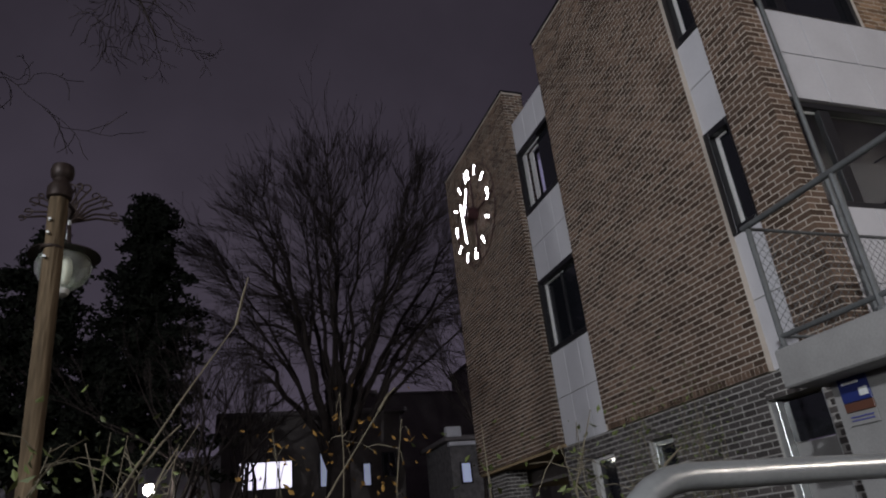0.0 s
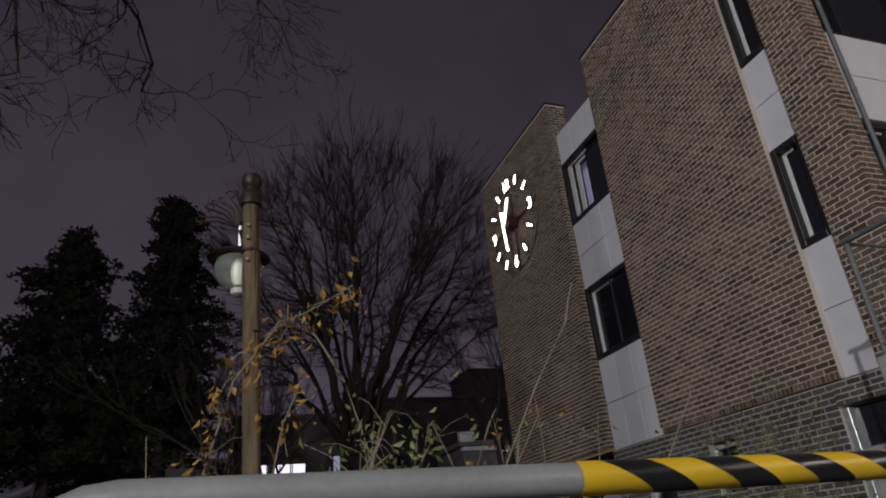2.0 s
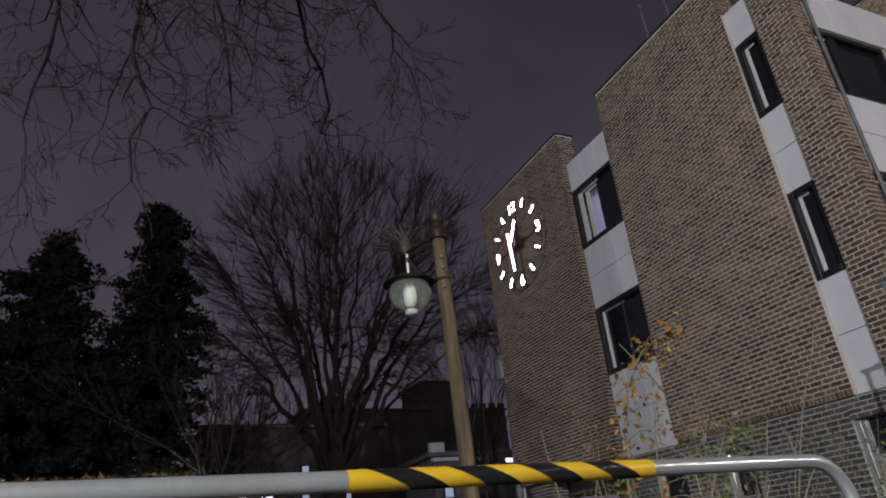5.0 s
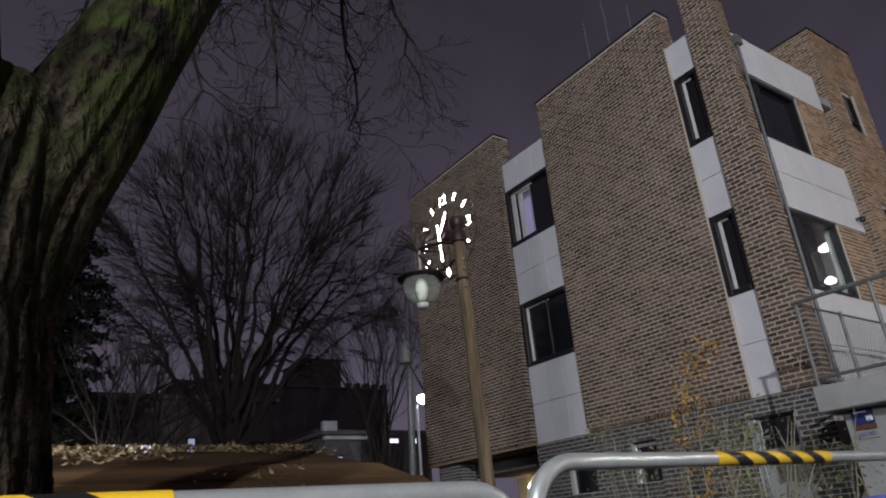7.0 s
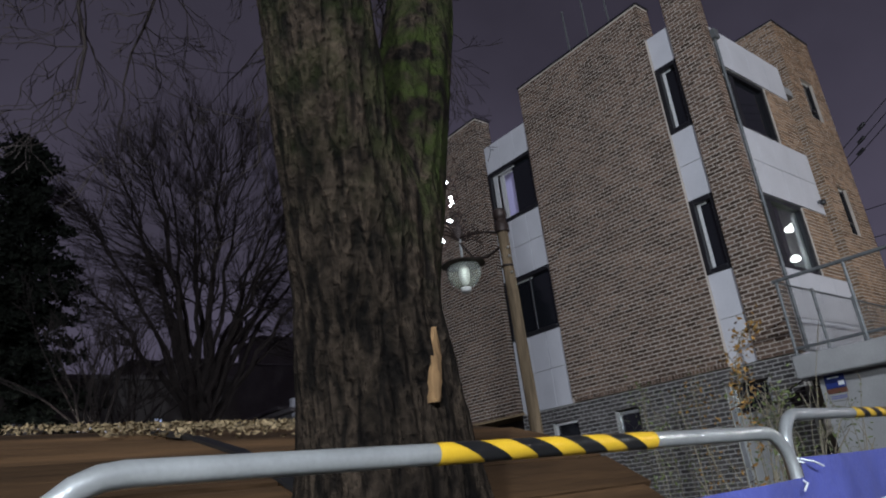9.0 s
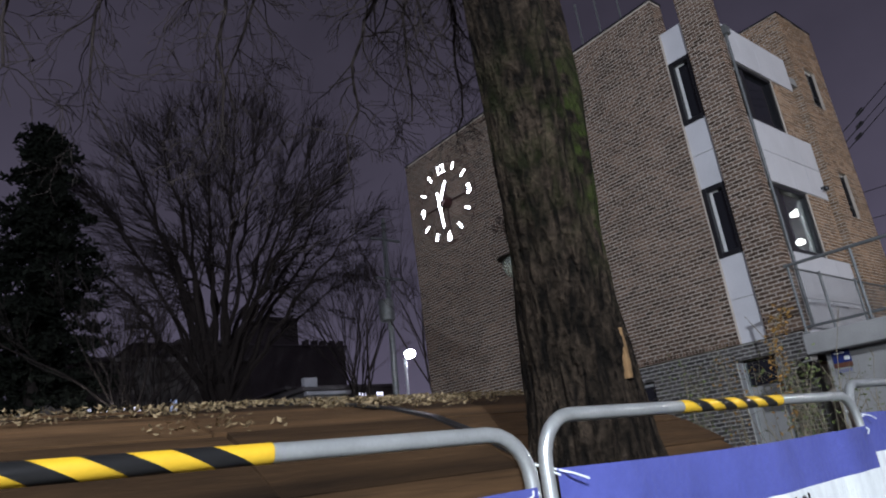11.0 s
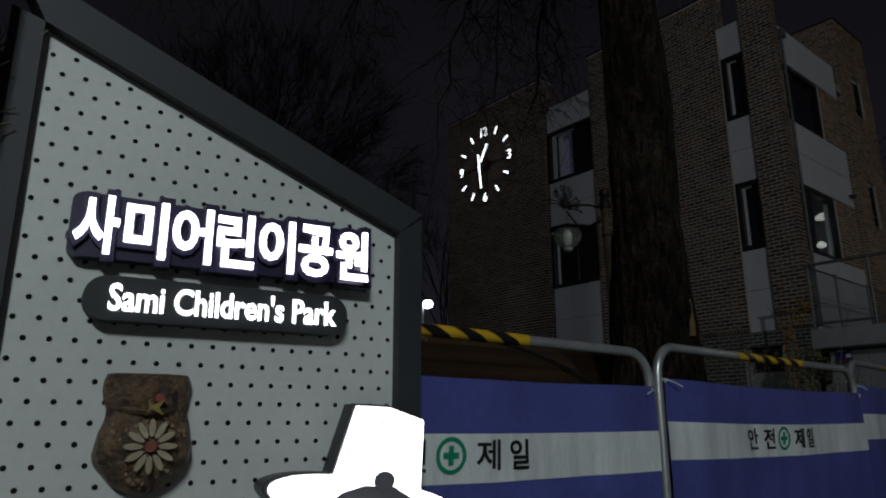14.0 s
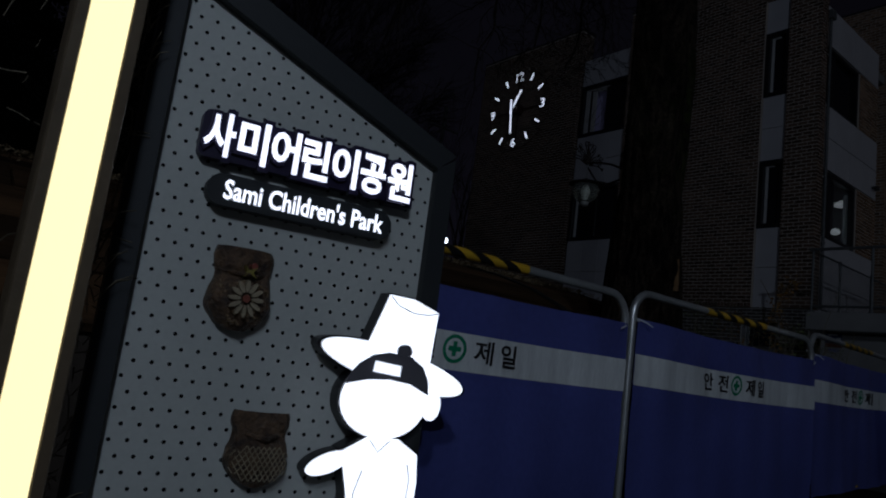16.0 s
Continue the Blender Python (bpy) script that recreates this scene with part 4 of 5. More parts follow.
# ---- the near tree ----
def limb(m, pts, radii, n, seed, rough=0.09):
    """A limb with furrowed bark along the given line."""
    line = []
    for i in range(len(pts) - 1):
        a, b = Vector(pts[i]), Vector(pts[i + 1])
        for k in range(10):
            t = k / 10
            line.append((a.lerp(b, t), radii[i] * (1 - t) + radii[i + 1] * t))
    line.append((Vector(pts[-1]), radii[-1]))
    sm = [line[0]]
    for i in range(1, len(line) - 1):
        sm.append(((line[i - 1][0] + line[i][0] * 2 + line[i + 1][0]) / 4, line[i][1]))
    sm.append(line[-1])
    verts = []
    for i, (p, r) in enumerate(sm):
        d = (sm[min(i + 1, len(sm) - 1)][0] - sm[max(i - 1, 0)][0]).normalized()
        s = d.cross(Vector((0, 1, 0.2))).normalized()
        o = d.cross(s)
        for k in range(n):
            a = 2 * math.pi * k / n
            run = i * 0.05
            f = noise.noise((math.cos(a) * 4.2 + seed, math.sin(a) * 4.2, run * 0.7)) + 0.6 * noise.noise((math.cos(a) * 9 + seed, math.sin(a) * 9, run * 1.6))
            ridge = 0.5 - 1.5 * abs(f)
            lump = noise.noise((math.cos(a) * 1.1, math.sin(a) * 1.1 + seed, run * 1.6))
            q = r * (1 + rough * ridge + 0.10 * lump)
            verts.append(tuple(p + (s * math.cos(a) + o * math.sin(a)) * q))
    m.add(verts, [(i * n + k, i * n + (k + 1) % n, (i + 1) * n + (k + 1) % n, (i + 1) * n + k) for i in range(len(sm) - 1) for k in range(n)]
          + [tuple(range(n - 1, -1, -1)), tuple(range((len(sm) - 1) * n, len(sm) * n))])


near_tree = thing("tree", (-4.38, 1.98, 0), "old forked tree with deeply furrowed mossy bark", "tree")
trunk = Mesh()
limb(trunk, [(-4.38, 2.0, -0.05), (-4.38, 1.985, 0.5), (-4.39, 1.97, 1.1), (-4.425, 1.955, 1.6), (-4.445, 1.955, 1.95), (-4.42, 1.96, 2.25), (-4.38, 1.97, 2.5)], [0.40, 0.34, 0.285, 0.225, 0.196, 0.185, 0.10], 120, 1.0, 0.14)
limb(trunk, [(-4.47, 1.94, 1.8), (-4.52, 1.90, 2.2), (-4.575, 1.86, 2.55), (-4.63, 1.82, 2.9), (-4.72, 1.77, 3.5), (-4.86, 1.70, 4.6), (-5.0, 1.9, 6.4)], [0.165, 0.165, 0.16, 0.155, 0.145, 0.12, 0.07], 72, 5.0, 0.14)
limb(trunk, [(-4.42, 1.97, 1.8), (-4.32, 2.0, 2.25), (-4.16, 2.05, 2.70), (-3.96, 2.16, 3.3), (-3.56, 2.45, 4.6), (-3.3, 2.9, 6.4)], [0.16, 0.15, 0.135, 0.13, 0.115, 0.07], 72, 9.0, 0.14)
patch_of(BARK, (0.022, 0.030, 0.007), (-4.02, 2.0, 2.75), 0.9)
trunk_ob = part("trunk", trunk, BARK, near_tree, "furrowed grey-brown forked trunk with moss on one limb", True)
fuse = trunk_ob.modifiers.new("fuse", "REMESH")
fuse.mode, fuse.voxel_size, fuse.use_smooth_shade = "VOXEL", 0.008, True
wound = Mesh()
wv = []
for k in range(13):
    t = k / 12
    half = 0.017 * math.sin(math.pi * min(1, 0.10 + 0.84 * t)) ** 0.6 * (1 + 0.4 * noise.noise((t * 9, 0.3, 0)))
    for s, r in ((-1.3, 0.19), (-1, 0.230 + 0.006 * noise.noise((t * 11, 5, 0))), (0, 0.234 + 0.008 * noise.noise((t * 13, 2, 0))), (1, 0.230), (1.3, 0.19)):
        a = radians(-84 + 15 * t) + s * half / 0.2
        wv.append((-4.445 + (r - 0.028 + 0.026 * (1 - t)) * math.cos(a), 1.955 + (r - 0.028 + 0.026 * (1 - t)) * math.sin(a), 1.70 + 0.195 * t))
wound.add(wv, [(k * 5 + s, k * 5 + (s + 1) % 5, k * 5 + 5 + (s + 1) % 5, k * 5 + 5 + s) for k in range(12) for s in range(5)] + [(0, 1, 2, 3, 4), (64, 63, 62, 61, 60)])
part("wound", wound, SAPWOOD, trunk_ob, "pale stripe where bark is torn off", True)


def ramify(m, p, d, length, r, depth, rnd, droop=0.0, spread=0.6, shrink=0.72, kids=(2, 3), wiggle=0.18, bound=None, sides=4, least=0.004):
    """Bare branches that fork again and again."""
    pts, rad = [p], [r]
    steps = 4
    for k in range(steps):
        d = (d + Vector((rnd.uniform(-1, 1), rnd.uniform(-1, 1), rnd.uniform(-1, 1))) * wiggle + Vector((0, 0, -droop))).normalized()
        p = p + d * (length / steps)
        pts.append(p)
        rad.append(max(r * (1 - 0.32 * (k + 1) / steps), least))
    m.tube(pts, rad, sides if r > 0.03 else 3, False)
    if depth <= 0 or (bound and not bound(p)):
        return
    for k in range(rnd.randint(*kids)):
        side = Vector((rnd.uniform(-1, 1), rnd.uniform(-1, 1), rnd.uniform(-0.7, 1))).normalized()
        start = pts[-1] if k == 0 else pts[rnd.randint(2, steps)]
        ramify(m, start, (d + side * spread * rnd.uniform(0.5, 1.2)).normalized(), length * shrink * rnd.uniform(0.8, 1.15), rad[-1] * (0.85 if k == 0 else 0.66), depth - 1, rnd, droop, spread, shrink, kids, wiggle, bound, sides, least)


r1 = random.Random(11)


def bough(start, over, tip):
    """A bough that arches out from the tree and hangs down in gnarled twigs."""
    m = Mesh()
    a, b, c = Vector(start), Vector(over), Vector(tip)
    pts = []
    for k in range(15):
        t = k / 14
        p = a * (1 - t) ** 2 + b * 2 * t * (1 - t) + c * t * t
        pts.append(p + Vector((r1.gauss(0, 0.03), r1.gauss(0, 0.03), r1.gauss(0, 0.03))))
    rad = [0.034 * (1 - 0.72 * k / 14) for k in range(15)]
    m.tube(pts, rad, 6, False)
    for k in range(4, 15):
        for _ in range(2):
            d = (pts[k] - pts[k - 1]).normalized()
            side = Vector((r1.uniform(-1, 1), r1.uniform(-0.7, 0.7), r1.uniform(-0.9, 0.45))).normalized()
            ramify(m, pts[k], (d * 0.5 + side).normalized(), r1.uniform(0.25, 0.5), rad[k] * 0.55, 3, r1, droop=0.05, spread=0.75, shrink=0.72, kids=(2, 3), wiggle=0.34, least=0.0028)
    part("bough", m, TWIG, near_tree, "gnarled hanging bough")


for start, over, tip in (((-3.6, 2.7, 4.9), (-3.3, 4.9, 6.6), (-3.25, 5.2, 4.3)), ((-3.5, 2.8, 5.2), (-2.2, 4.6, 7.0), (-1.75, 5.2, 5.0)), ((-3.5, 2.8, 5.4), (-2.8, 4.6, 7.2), (-2.6, 5.0, 4.9)),
                         ((-5.1, 1.7, 5.0), (-4.9, 4.4, 6.6), (-4.75, 4.6, 4.1)), ((-5.1, 1.6, 4.6), (-6.0, 3.9, 6.2), (-6.2, 4.3, 4.0)), ((-5.2, 1.8, 5.6), (-5.4, 4.9, 7.0), (-5.5, 5.4, 4.7)),
                         ((-5.2, 1.8, 5.8), (-7.0, 3.6, 6.4), (-7.6, 4.2, 4.2)), ((-3.45, 3.0, 6.0), (-4.0, 5.6, 7.4), (-4.1, 6.0, 5.2)), ((-3.4, 3.1, 6.4), (-1.4, 5.2, 7.6), (-0.6, 5.6, 6.0))):
    bough(start, over, tip)

# ---- plank-covered mound with fallen leaves ----
mound = thing("plank_mound", (-6.0, 3.0, 0), "low sloping deck of weathered brown planks strewn with leaves", "deck")
SLOPE = [(1.95, 1.10), (2.15, 1.28), (2.38, 1.44), (2.62, 1.58), (2.88, 1.70), (3.16, 1.785), (3.46, 1.85), (3.78, 1.91), (4.12, 1.955)]
core = Mesh()
core.slab([(1.97, 0.0), (1.97, 1.06)] + [(y + 0.03, z - 0.05) for y, z in SLOPE[1:]] + [(4.5, 1.90), (4.5, 0.0)], -9.5, -2.8, "x")
part("core", core, SOIL, mound)
for (ya, za), (yb, zb) in zip(SLOPE, SLOPE[1:]):
    d = Vector((0, yb - ya, zb - za)).normalized()
    up = Vector((0, -d.z, d.y))
    cuts = [-9.5, -7.4 + rng.uniform(-0.4, 0.4), -5.5 + rng.uniform(-0.03, 0.03), -4.4, -2.75 + rng.uniform(-0.06, 0.03)]
    for xa, xb in zip(cuts, cuts[1:]):
        a, b = Vector((0, ya, za)) + d * 0.009, Vector((0, yb, zb)) - d * 0.009
        a, b = a + up * rng.uniform(0, 0.02), b + up * rng.uniform(0, 0.02)
        sl = [(a.y, a.z), (b.y, b.z), ((b - up * 0.035).y, (b - up * 0.035).z), ((a - up * 0.035).y, (a - up * 0.035).z)]
        part("plank", Mesh().slab(sl, xa + 0.005, xb - 0.005, "x"), PLANK, mound)
strap = Mesh()
rows = [(-4.22 - 0.16 * k / 3, y, z) for k, (y, z) in enumerate(SLOPE[:7])]
strap.add([(x + dx, y, z + dz) for x, y, z in rows for dx, dz in ((-0.03, 0.03), (0.03, 0.03), (0.03, 0.016), (-0.03, 0.016))],
          [(4 * k + i, 4 * k + (i + 1) % 4, 4 * k + 4 + (i + 1) % 4, 4 * k + 4 + i) for k in range(6) for i in range(4)])
part("strap", strap, BLACK_TAPE, mound, "black rubber strap over the planks")
litter = Mesh()
r2 = random.Random(3)


def scrap(m, p, size, rnd, tilt=0.9):
    """One small curled leaf."""
    u = Vector((rnd.uniform(-1, 1), rnd.uniform(-1, 1), rnd.uniform(-tilt, tilt) * 0.6)).normalized()
    w = u.cross(Vector((rnd.uniform(-tilt, tilt), rnd.uniform(-tilt, tilt), 1))).normalized()
    c = u.cross(w) * size * 0.25
    p = Vector(p)
    m.add([tuple(p - u * size), tuple(p + w * size * 0.5 + c), tuple(p + u * size), tuple(p - w * size * 0.5 + c)], [(0, 1, 2), (0, 2, 3)])


for k in range(9000):
    t = r2.random() ** 0.33
    x = r2.uniform(-9.4, -2.8)
    if noise.noise((x * 1.3, t * 4, 2.0)) + 0.75 * t < 0.50:
        continue
    s = 2.2 + t * 5.6
    i = min(int(s), 7)
    (ya, za), (yb, zb) = SLOPE[i], SLOPE[i + 1]
    f = s - i if i < 7 else min(s - 7, 1)
    scrap(litter, (x, ya + (yb - ya) * f, za + (zb - za) * f + 0.02 + r2.random() * 0.035), r2.uniform(0.009, 0.021), r2)
tagged(part("leaf_litter", litter, DRY_LEAF, None), "scattered pale dry leaves on the planks", "leaves", kind="stuff")

# ---- the park sign ----
SIGN = pose(-6.605, 1.25, 0, 0, 0, -9)
sign = thing("park_sign", (0, 0, 0), "tall perforated park sign in a dark grey frame with glowing letters", "sign")
L, T_L, T_R = -0.80, 2.06, 1.735
fw, dep = 0.06, 0.032
slope = (T_L - T_R) / (0 - L)
own("frame_side", Mesh().slab([(0.0, 0.0), (fw, 0.0), (fw, T_R + 0.04), (0.0, T_R)], -dep, 0.06), SIGN_FRAME, sign)
own("frame_side", Mesh().slab([(L - fw, 0.0), (L, 0.0), (L, T_L), (L - fw, T_L + 0.02)], -dep, 0.06), SIGN_FRAME, sign)
own("frame_top", Mesh().slab([(L, T_L), (0.0, T_R), (fw, T_R + 0.052), (L - fw, T_L + 0.115)], -dep - 0.002, 0.062), SIGN_FRAME, sign)
own("frame_foot", Mesh().box(L, 0, -dep + 0.01, 0.06, 0, 0.15, 0.004), SIGN_FRAME, sign)
board_ob = own("board", Mesh().slab([(L, 0.15), (0.0, 0.15), (0.0, T_R), (L, T_L)], 0.0, 0.03), BOARD, sign, "pale green-grey perforated board")
# flat black discs on the solid board draw the shade inside its perforations
hole_discs = Mesh()
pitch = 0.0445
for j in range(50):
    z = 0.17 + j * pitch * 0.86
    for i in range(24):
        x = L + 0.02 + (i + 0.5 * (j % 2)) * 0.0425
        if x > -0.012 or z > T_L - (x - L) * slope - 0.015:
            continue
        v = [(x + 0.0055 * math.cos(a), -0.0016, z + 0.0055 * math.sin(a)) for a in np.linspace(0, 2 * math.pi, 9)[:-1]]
        hole_discs.add(v, [tuple(range(8))])
tagged(own("perforation_shade", hole_discs, HOLE_SHADE, board_ob), kind="stuff")


def rounded(x0, x1, z0, z1, r, n=6):
    out = []
    for cx, cz, a0 in ((x1 - r, z1 - r, 0), (x0 + r, z1 - r, 90), (x0 + r, z0 + r, 180), (x1 - r, z0 + r, 270)):
        out += [(cx + r * math.cos(radians(a0 + 90 * k / n)), cz + r * math.sin(radians(a0 + 90 * k / n))) for k in range(n + 1)]
    return out


cell = (0.708 - 0.088) / 7
title = own("title_panel", Mesh().slab(rounded(-0.710, -0.086, 1.590, 1.718, 0.02), -0.036, 0.0), VIOLET, sign, "dark violet raised panel behind the title")
for k, syllable in enumerate("사미어린이공원"):
    a = -0.708 + k * cell
    own("title_block", fitted(writing(syllable, 0.15, VIOLET, 0.021, 0.013), a - 0.006, a + cell + 0.006, 1.582, 1.727, -0.026), VIOLET, title, "dark violet block behind a letter")
    own("letter", fitted(writing(syllable, 0.15, LETTER_GLOW, 0.002, 0.004), a + 0.005, a + cell - 0.005, 1.596, 1.713, -0.0495), LETTER_GLOW, title, "glowing white Korean letter")
pill = own("name_plate", Mesh().slab(rounded(-0.672, -0.138, 1.470, 1.556, 0.042), -0.045, 0.0), SIGN_FRAME, sign, "rounded dark name plate")
own("name_letters", fitted(writing("Sami Children's Park", 0.08, LETTER_GLOW, 0.001, 0.0013), -0.628, -0.166, 1.488, 1.543, -0.047), LETTER_GLOW, pill, "glowing white letters")


def pouch(name, cx, cz, wide, high, label, flower):
    """A small sculpted clay pouch fixed to the board."""
    m = Mesh()
    n, rows = 26, 16
    prof = [0.30, 0.60, 0.78, 0.89, 0.96, 1.0, 1.0, 0.98, 0.95, 0.90, 0.86, 0.84, 0.89, 0.93, 0.94, 0.92, 0.86]
    vs = []
    for j in range(rows + 1):
        z = cz - high / 2 + high * j / rows
        w = wide / 2 * prof[j]
        for i in range(n + 1):
            a = math.pi * i / n
            bulge = 0.072 * max(0.0, math.sin(a)) ** 0.7 * (0.6 + 0.4 * math.sin(math.pi * min(1, j / 11)))
            wob = 0.006 * noise.noise((a * 3, j * 0.6, cz * 9))
            vs.append((cx - (w + wob) * math.cos(a), -bulge - wob, z))
    m.add(vs, [(j * (n + 1) + i, j * (n + 1) + i + 1, (j + 1) * (n + 1) + i + 1, (j + 1) * (n + 1) + i) for j in range(rows) for i in range(n)])
    body = own(name, m, CLAY, sign, label, True)
    own("cord", Mesh().tube([(cx - wide * 0.36, -0.02, cz + high * 0.20), (cx, -0.078, cz + high * 0.17), (cx + wide * 0.36, -0.02, cz + high * 0.20)], 0.006, 6), CLAY, body, smooth=True)
    if flower:
        relief, rp = Mesh(), random.Random(17)
        for k in range(70):
            u, v = rp.uniform(-0.85, 0.85), rp.uniform(-0.9, 0.55)
            if u * u + v * v < 0.85:
                px, pz, pr = cx + u * wide * 0.46, cz - high * 0.10 + v * high * 0.36, rp.uniform(0.0035, 0.0065)
                deep = 0.066 * (1 - u * u) ** 0.35
                relief.tube([(px, 0.006 - deep, pz), (px, -0.004 - deep, pz)], [pr, pr * 0.6], 7)
        tagged(own("relief", relief, RELIEF, body, "raised pale rosettes"), kind="stuff")
        own("flower_bud", Mesh().slab([(cx + 0.012 + 0.008 * math.cos(b), cz + 0.062 + 0.008 * math.sin(b)) for b in np.linspace(0, 2 * math.pi, 11)[:-1]], -0.078, -0.05), material("red_bud_glaze", (0.28, 0.07, 0.05), 0.4), body, "small red bud")
        for k in range(12):
            a = 2 * math.pi * k / 12
            px, pz = cx + 0.004 + 0.030 * math.cos(a), cz - 0.025 + 0.033 * math.sin(a)
            pet = Mesh().slab([(px + 0.017 * math.cos(b) * math.cos(a) - 0.006 * math.sin(b) * math.sin(a), pz + 0.017 * math.cos(b) * math.sin(a) + 0.006 * math.sin(b) * math.cos(a)) for b in np.linspace(0, 2 * math.pi, 9)[:-1]], -0.080, -0.06)
            own("petal", pet, CLAY_PALE, body)
        own("flower_eye", Mesh().slab([(cx + 0.004 + 0.010 * math.cos(b), cz - 0.025 + 0.010 * math.sin(b)) for b in np.linspace(0, 2 * math.pi, 13)[:-1]], -0.084, -0.06), material("red_glaze", (0.25, 0.08, 0.05), 0.4), body)
        own("bow", Mesh().slab([(cx + 0.0, cz + 0.048), (cx + 0.022, cz + 0.06), (cx + 0.012, cz + 0.045), (cx + 0.022, cz + 0.03), (cx, cz + 0.042), (cx - 0.01, cz + 0.03), (cx - 0.004, cz + 0.045), (cx - 0.01, cz + 0.06)], -0.079, -0.05), material("olive_glaze", (0.28, 0.24, 0.05), 0.4), body, "small yellow bow")


def netting(cx, cz, wide, high):
    """Crossing raised threads over the belly of a pouch."""
    m = Mesh()
    for k in range(-7, 8):
        for lean in (1, -1):
            pts = []
            for j in range(9):
                v = -1 + j / 4
                u = k * 0.17 + lean * v * 0.45
                if u * u + v * v < 0.92:
                    pts.append((cx + u * wide * 0.5, -0.004 - 0.070 * math.sqrt(max(0.05, 1 - u * u)) ** 0.7, cz - high * 0.16 + v * high * 0.30))
            if len(pts) > 1:
                m.tube(pts, 0.0016, 4, False)
    return m


pouch("clay_pouch", -0.535, 1.263, 0.172, 0.218, "glazed brown clay pouch with a daisy", True)
pouch("clay_pouch_small", -0.418, 0.857, 0.168, 0.192, "glazed brown clay pouch with a woven belly", False)
own("netting", netting(-0.418, 0.857, 0.168, 0.192), CLAY_PALE, sign, "pale raised netting on a pouch")
# a lit cut-out, kept to plain shapes
FIGURE_GLOW = glow("figure_light", (1.0, 1.0, 1.0), 27.0)
FIGURE_GREY = material("grey_film", (0.16, 0.155, 0.17), 0.5, vary=0.05, bump=0.02)


def ellipse(cx, cz, rx, rz, n=32, turn=0.0):
    return [(cx + rx * math.cos(a) * math.cos(turn) - rz * math.sin(a) * math.sin(turn), cz + rx * math.cos(a) * math.sin(turn) + rz * math.sin(a) * math.cos(turn)) for a in np.linspace(0, 2 * math.pi, n + 1)[:-1]]


SHAPES = [([(-0.118, 1.315), (-0.04, 1.312), (0.046, 1.284), (0.036, 1.10), (-0.17, 1.16)], -0.072), (ellipse(-0.07, 1.108, 0.238, 0.052, 40, radians(-11)), -0.070),
          (ellipse(-0.093, 1.012, 0.134, 0.105), -0.074), (ellipse(0.062, 1.012, 0.03, 0.045), -0.071), ([(-0.20, 0.868), (-0.13, 0.908), (-0.03, 0.908), (0.036, 0.868), (0.045, 0.79), (0.036, 0.5), (-0.175, 0.5), (-0.168, 0.75)], -0.068),
          (ellipse(-0.235, 0.835, 0.065, 0.026, 24, radians(22)), -0.069)]
figure = Mesh()
back = Mesh()
for outline, y in SHAPES:
    figure.slab(outline, y, -0.062)
    cx, cz = sum(p[0] for p in outline) / len(outline), sum(p[1] for p in outline) / len(outline)
    back.slab([(cx + (a - cx) * 1.05, cz + (b - cz) * 1.06) for a, b in outline], -0.062, -0.004)
fb = own("cutout_backing", back, BLACK_METAL, sign, "deep black backing of a lit cut-out")
own("cutout_light", figure, FIGURE_GLOW, fb, "plain glowing white cut-out")
own("cutout_band", Mesh().slab([(-0.222, 1.052), (-0.213, 1.08), (-0.19, 1.11), (-0.15, 1.138), (-0.10, 1.15), (-0.03, 1.145), (0.015, 1.118), (0.036, 1.08), (0.042, 1.040), (-0.02, 1.066), (-0.09, 1.074), (-0.16, 1.068)], -0.078, -0.0745), FIGURE_GREY, fb, "grey film band")
own("cutout_knob", Mesh().slab(ellipse(-0.055, 1.158, 0.024, 0.020, 20), -0.0825, -0.0785), FIGURE_GREY, fb, "round grey knob")
own("cutout_patch", Mesh().slab([(-0.145, 1.092), (-0.142, 1.122), (-0.060, 1.115), (-0.060, 1.085)], -0.081, -0.0785), FIGURE_GLOW, fb, "small white panel")
for line in ([(-0.117, 1.310), (-0.09, 1.287), (-0.04, 1.272), (0.01, 1.272), (0.044, 1.282)], [(-0.125, 0.905), (-0.095, 0.872), (-0.06, 0.905)], [(-0.150, 0.70), (-0.152, 0.76), (-0.135, 0.82)], [(0.012, 0.72), (0.016, 0.80), (0.004, 0.84)]):
    own("cutout_line", Mesh().tube([(x, -0.0745, z) for x, z in line], 0.0014, 4), FIGURE_GREY, fb, "thin grey line")
sign.matrix_basis = SIGN

post = thing("light_post", (-7.595, 1.2, 0), "slim post with a bright warm vertical light strip", "light")
HOUSING = material("brown_housing", (0.16, 0.12, 0.07), 0.5)
part("housing", Mesh().box(-7.665, -7.525, 1.215, 1.30, 0, 2.75, 0.004), HOUSING, post)
part("lip", Mesh().box(-7.665, -7.638, 1.19, 1.213, 0, 2.75, 0.003), HOUSING, post)
part("lip", Mesh().box(-7.552, -7.525, 1.19, 1.213, 0, 2.75, 0.003), HOUSING, post)
part("strip", Mesh().box(-7.638, -7.552, 1.2, 1.213, 0.05, 2.72), STRIP_GLOW, post, "glowing warm white strip")
straw = Mesh()
r3 = random.Random(5)
for k in range(420):
    x, y = r3.choice(((r3.uniform(-7.50, -7.46), r3.uniform(1.32, 1.45)), (r3.uniform(-8.3, -7.66), r3.uniform(1.3, 1.7))))
    z = r3.uniform(0.0, 2.0)
    d = Vector((r3.uniform(-0.5, 0.5), r3.uniform(-0.3, 0.3), r3.uniform(-0.2, 1))) * r3.uniform(0.08, 0.22)
    straw.tube([(x, y, z), (x + d.x * 0.5, y + d.y * 0.5, z + d.z * 0.6), (x + d.x, y + d.y, z + d.z * 0.8)], 0.0018, 3, False)
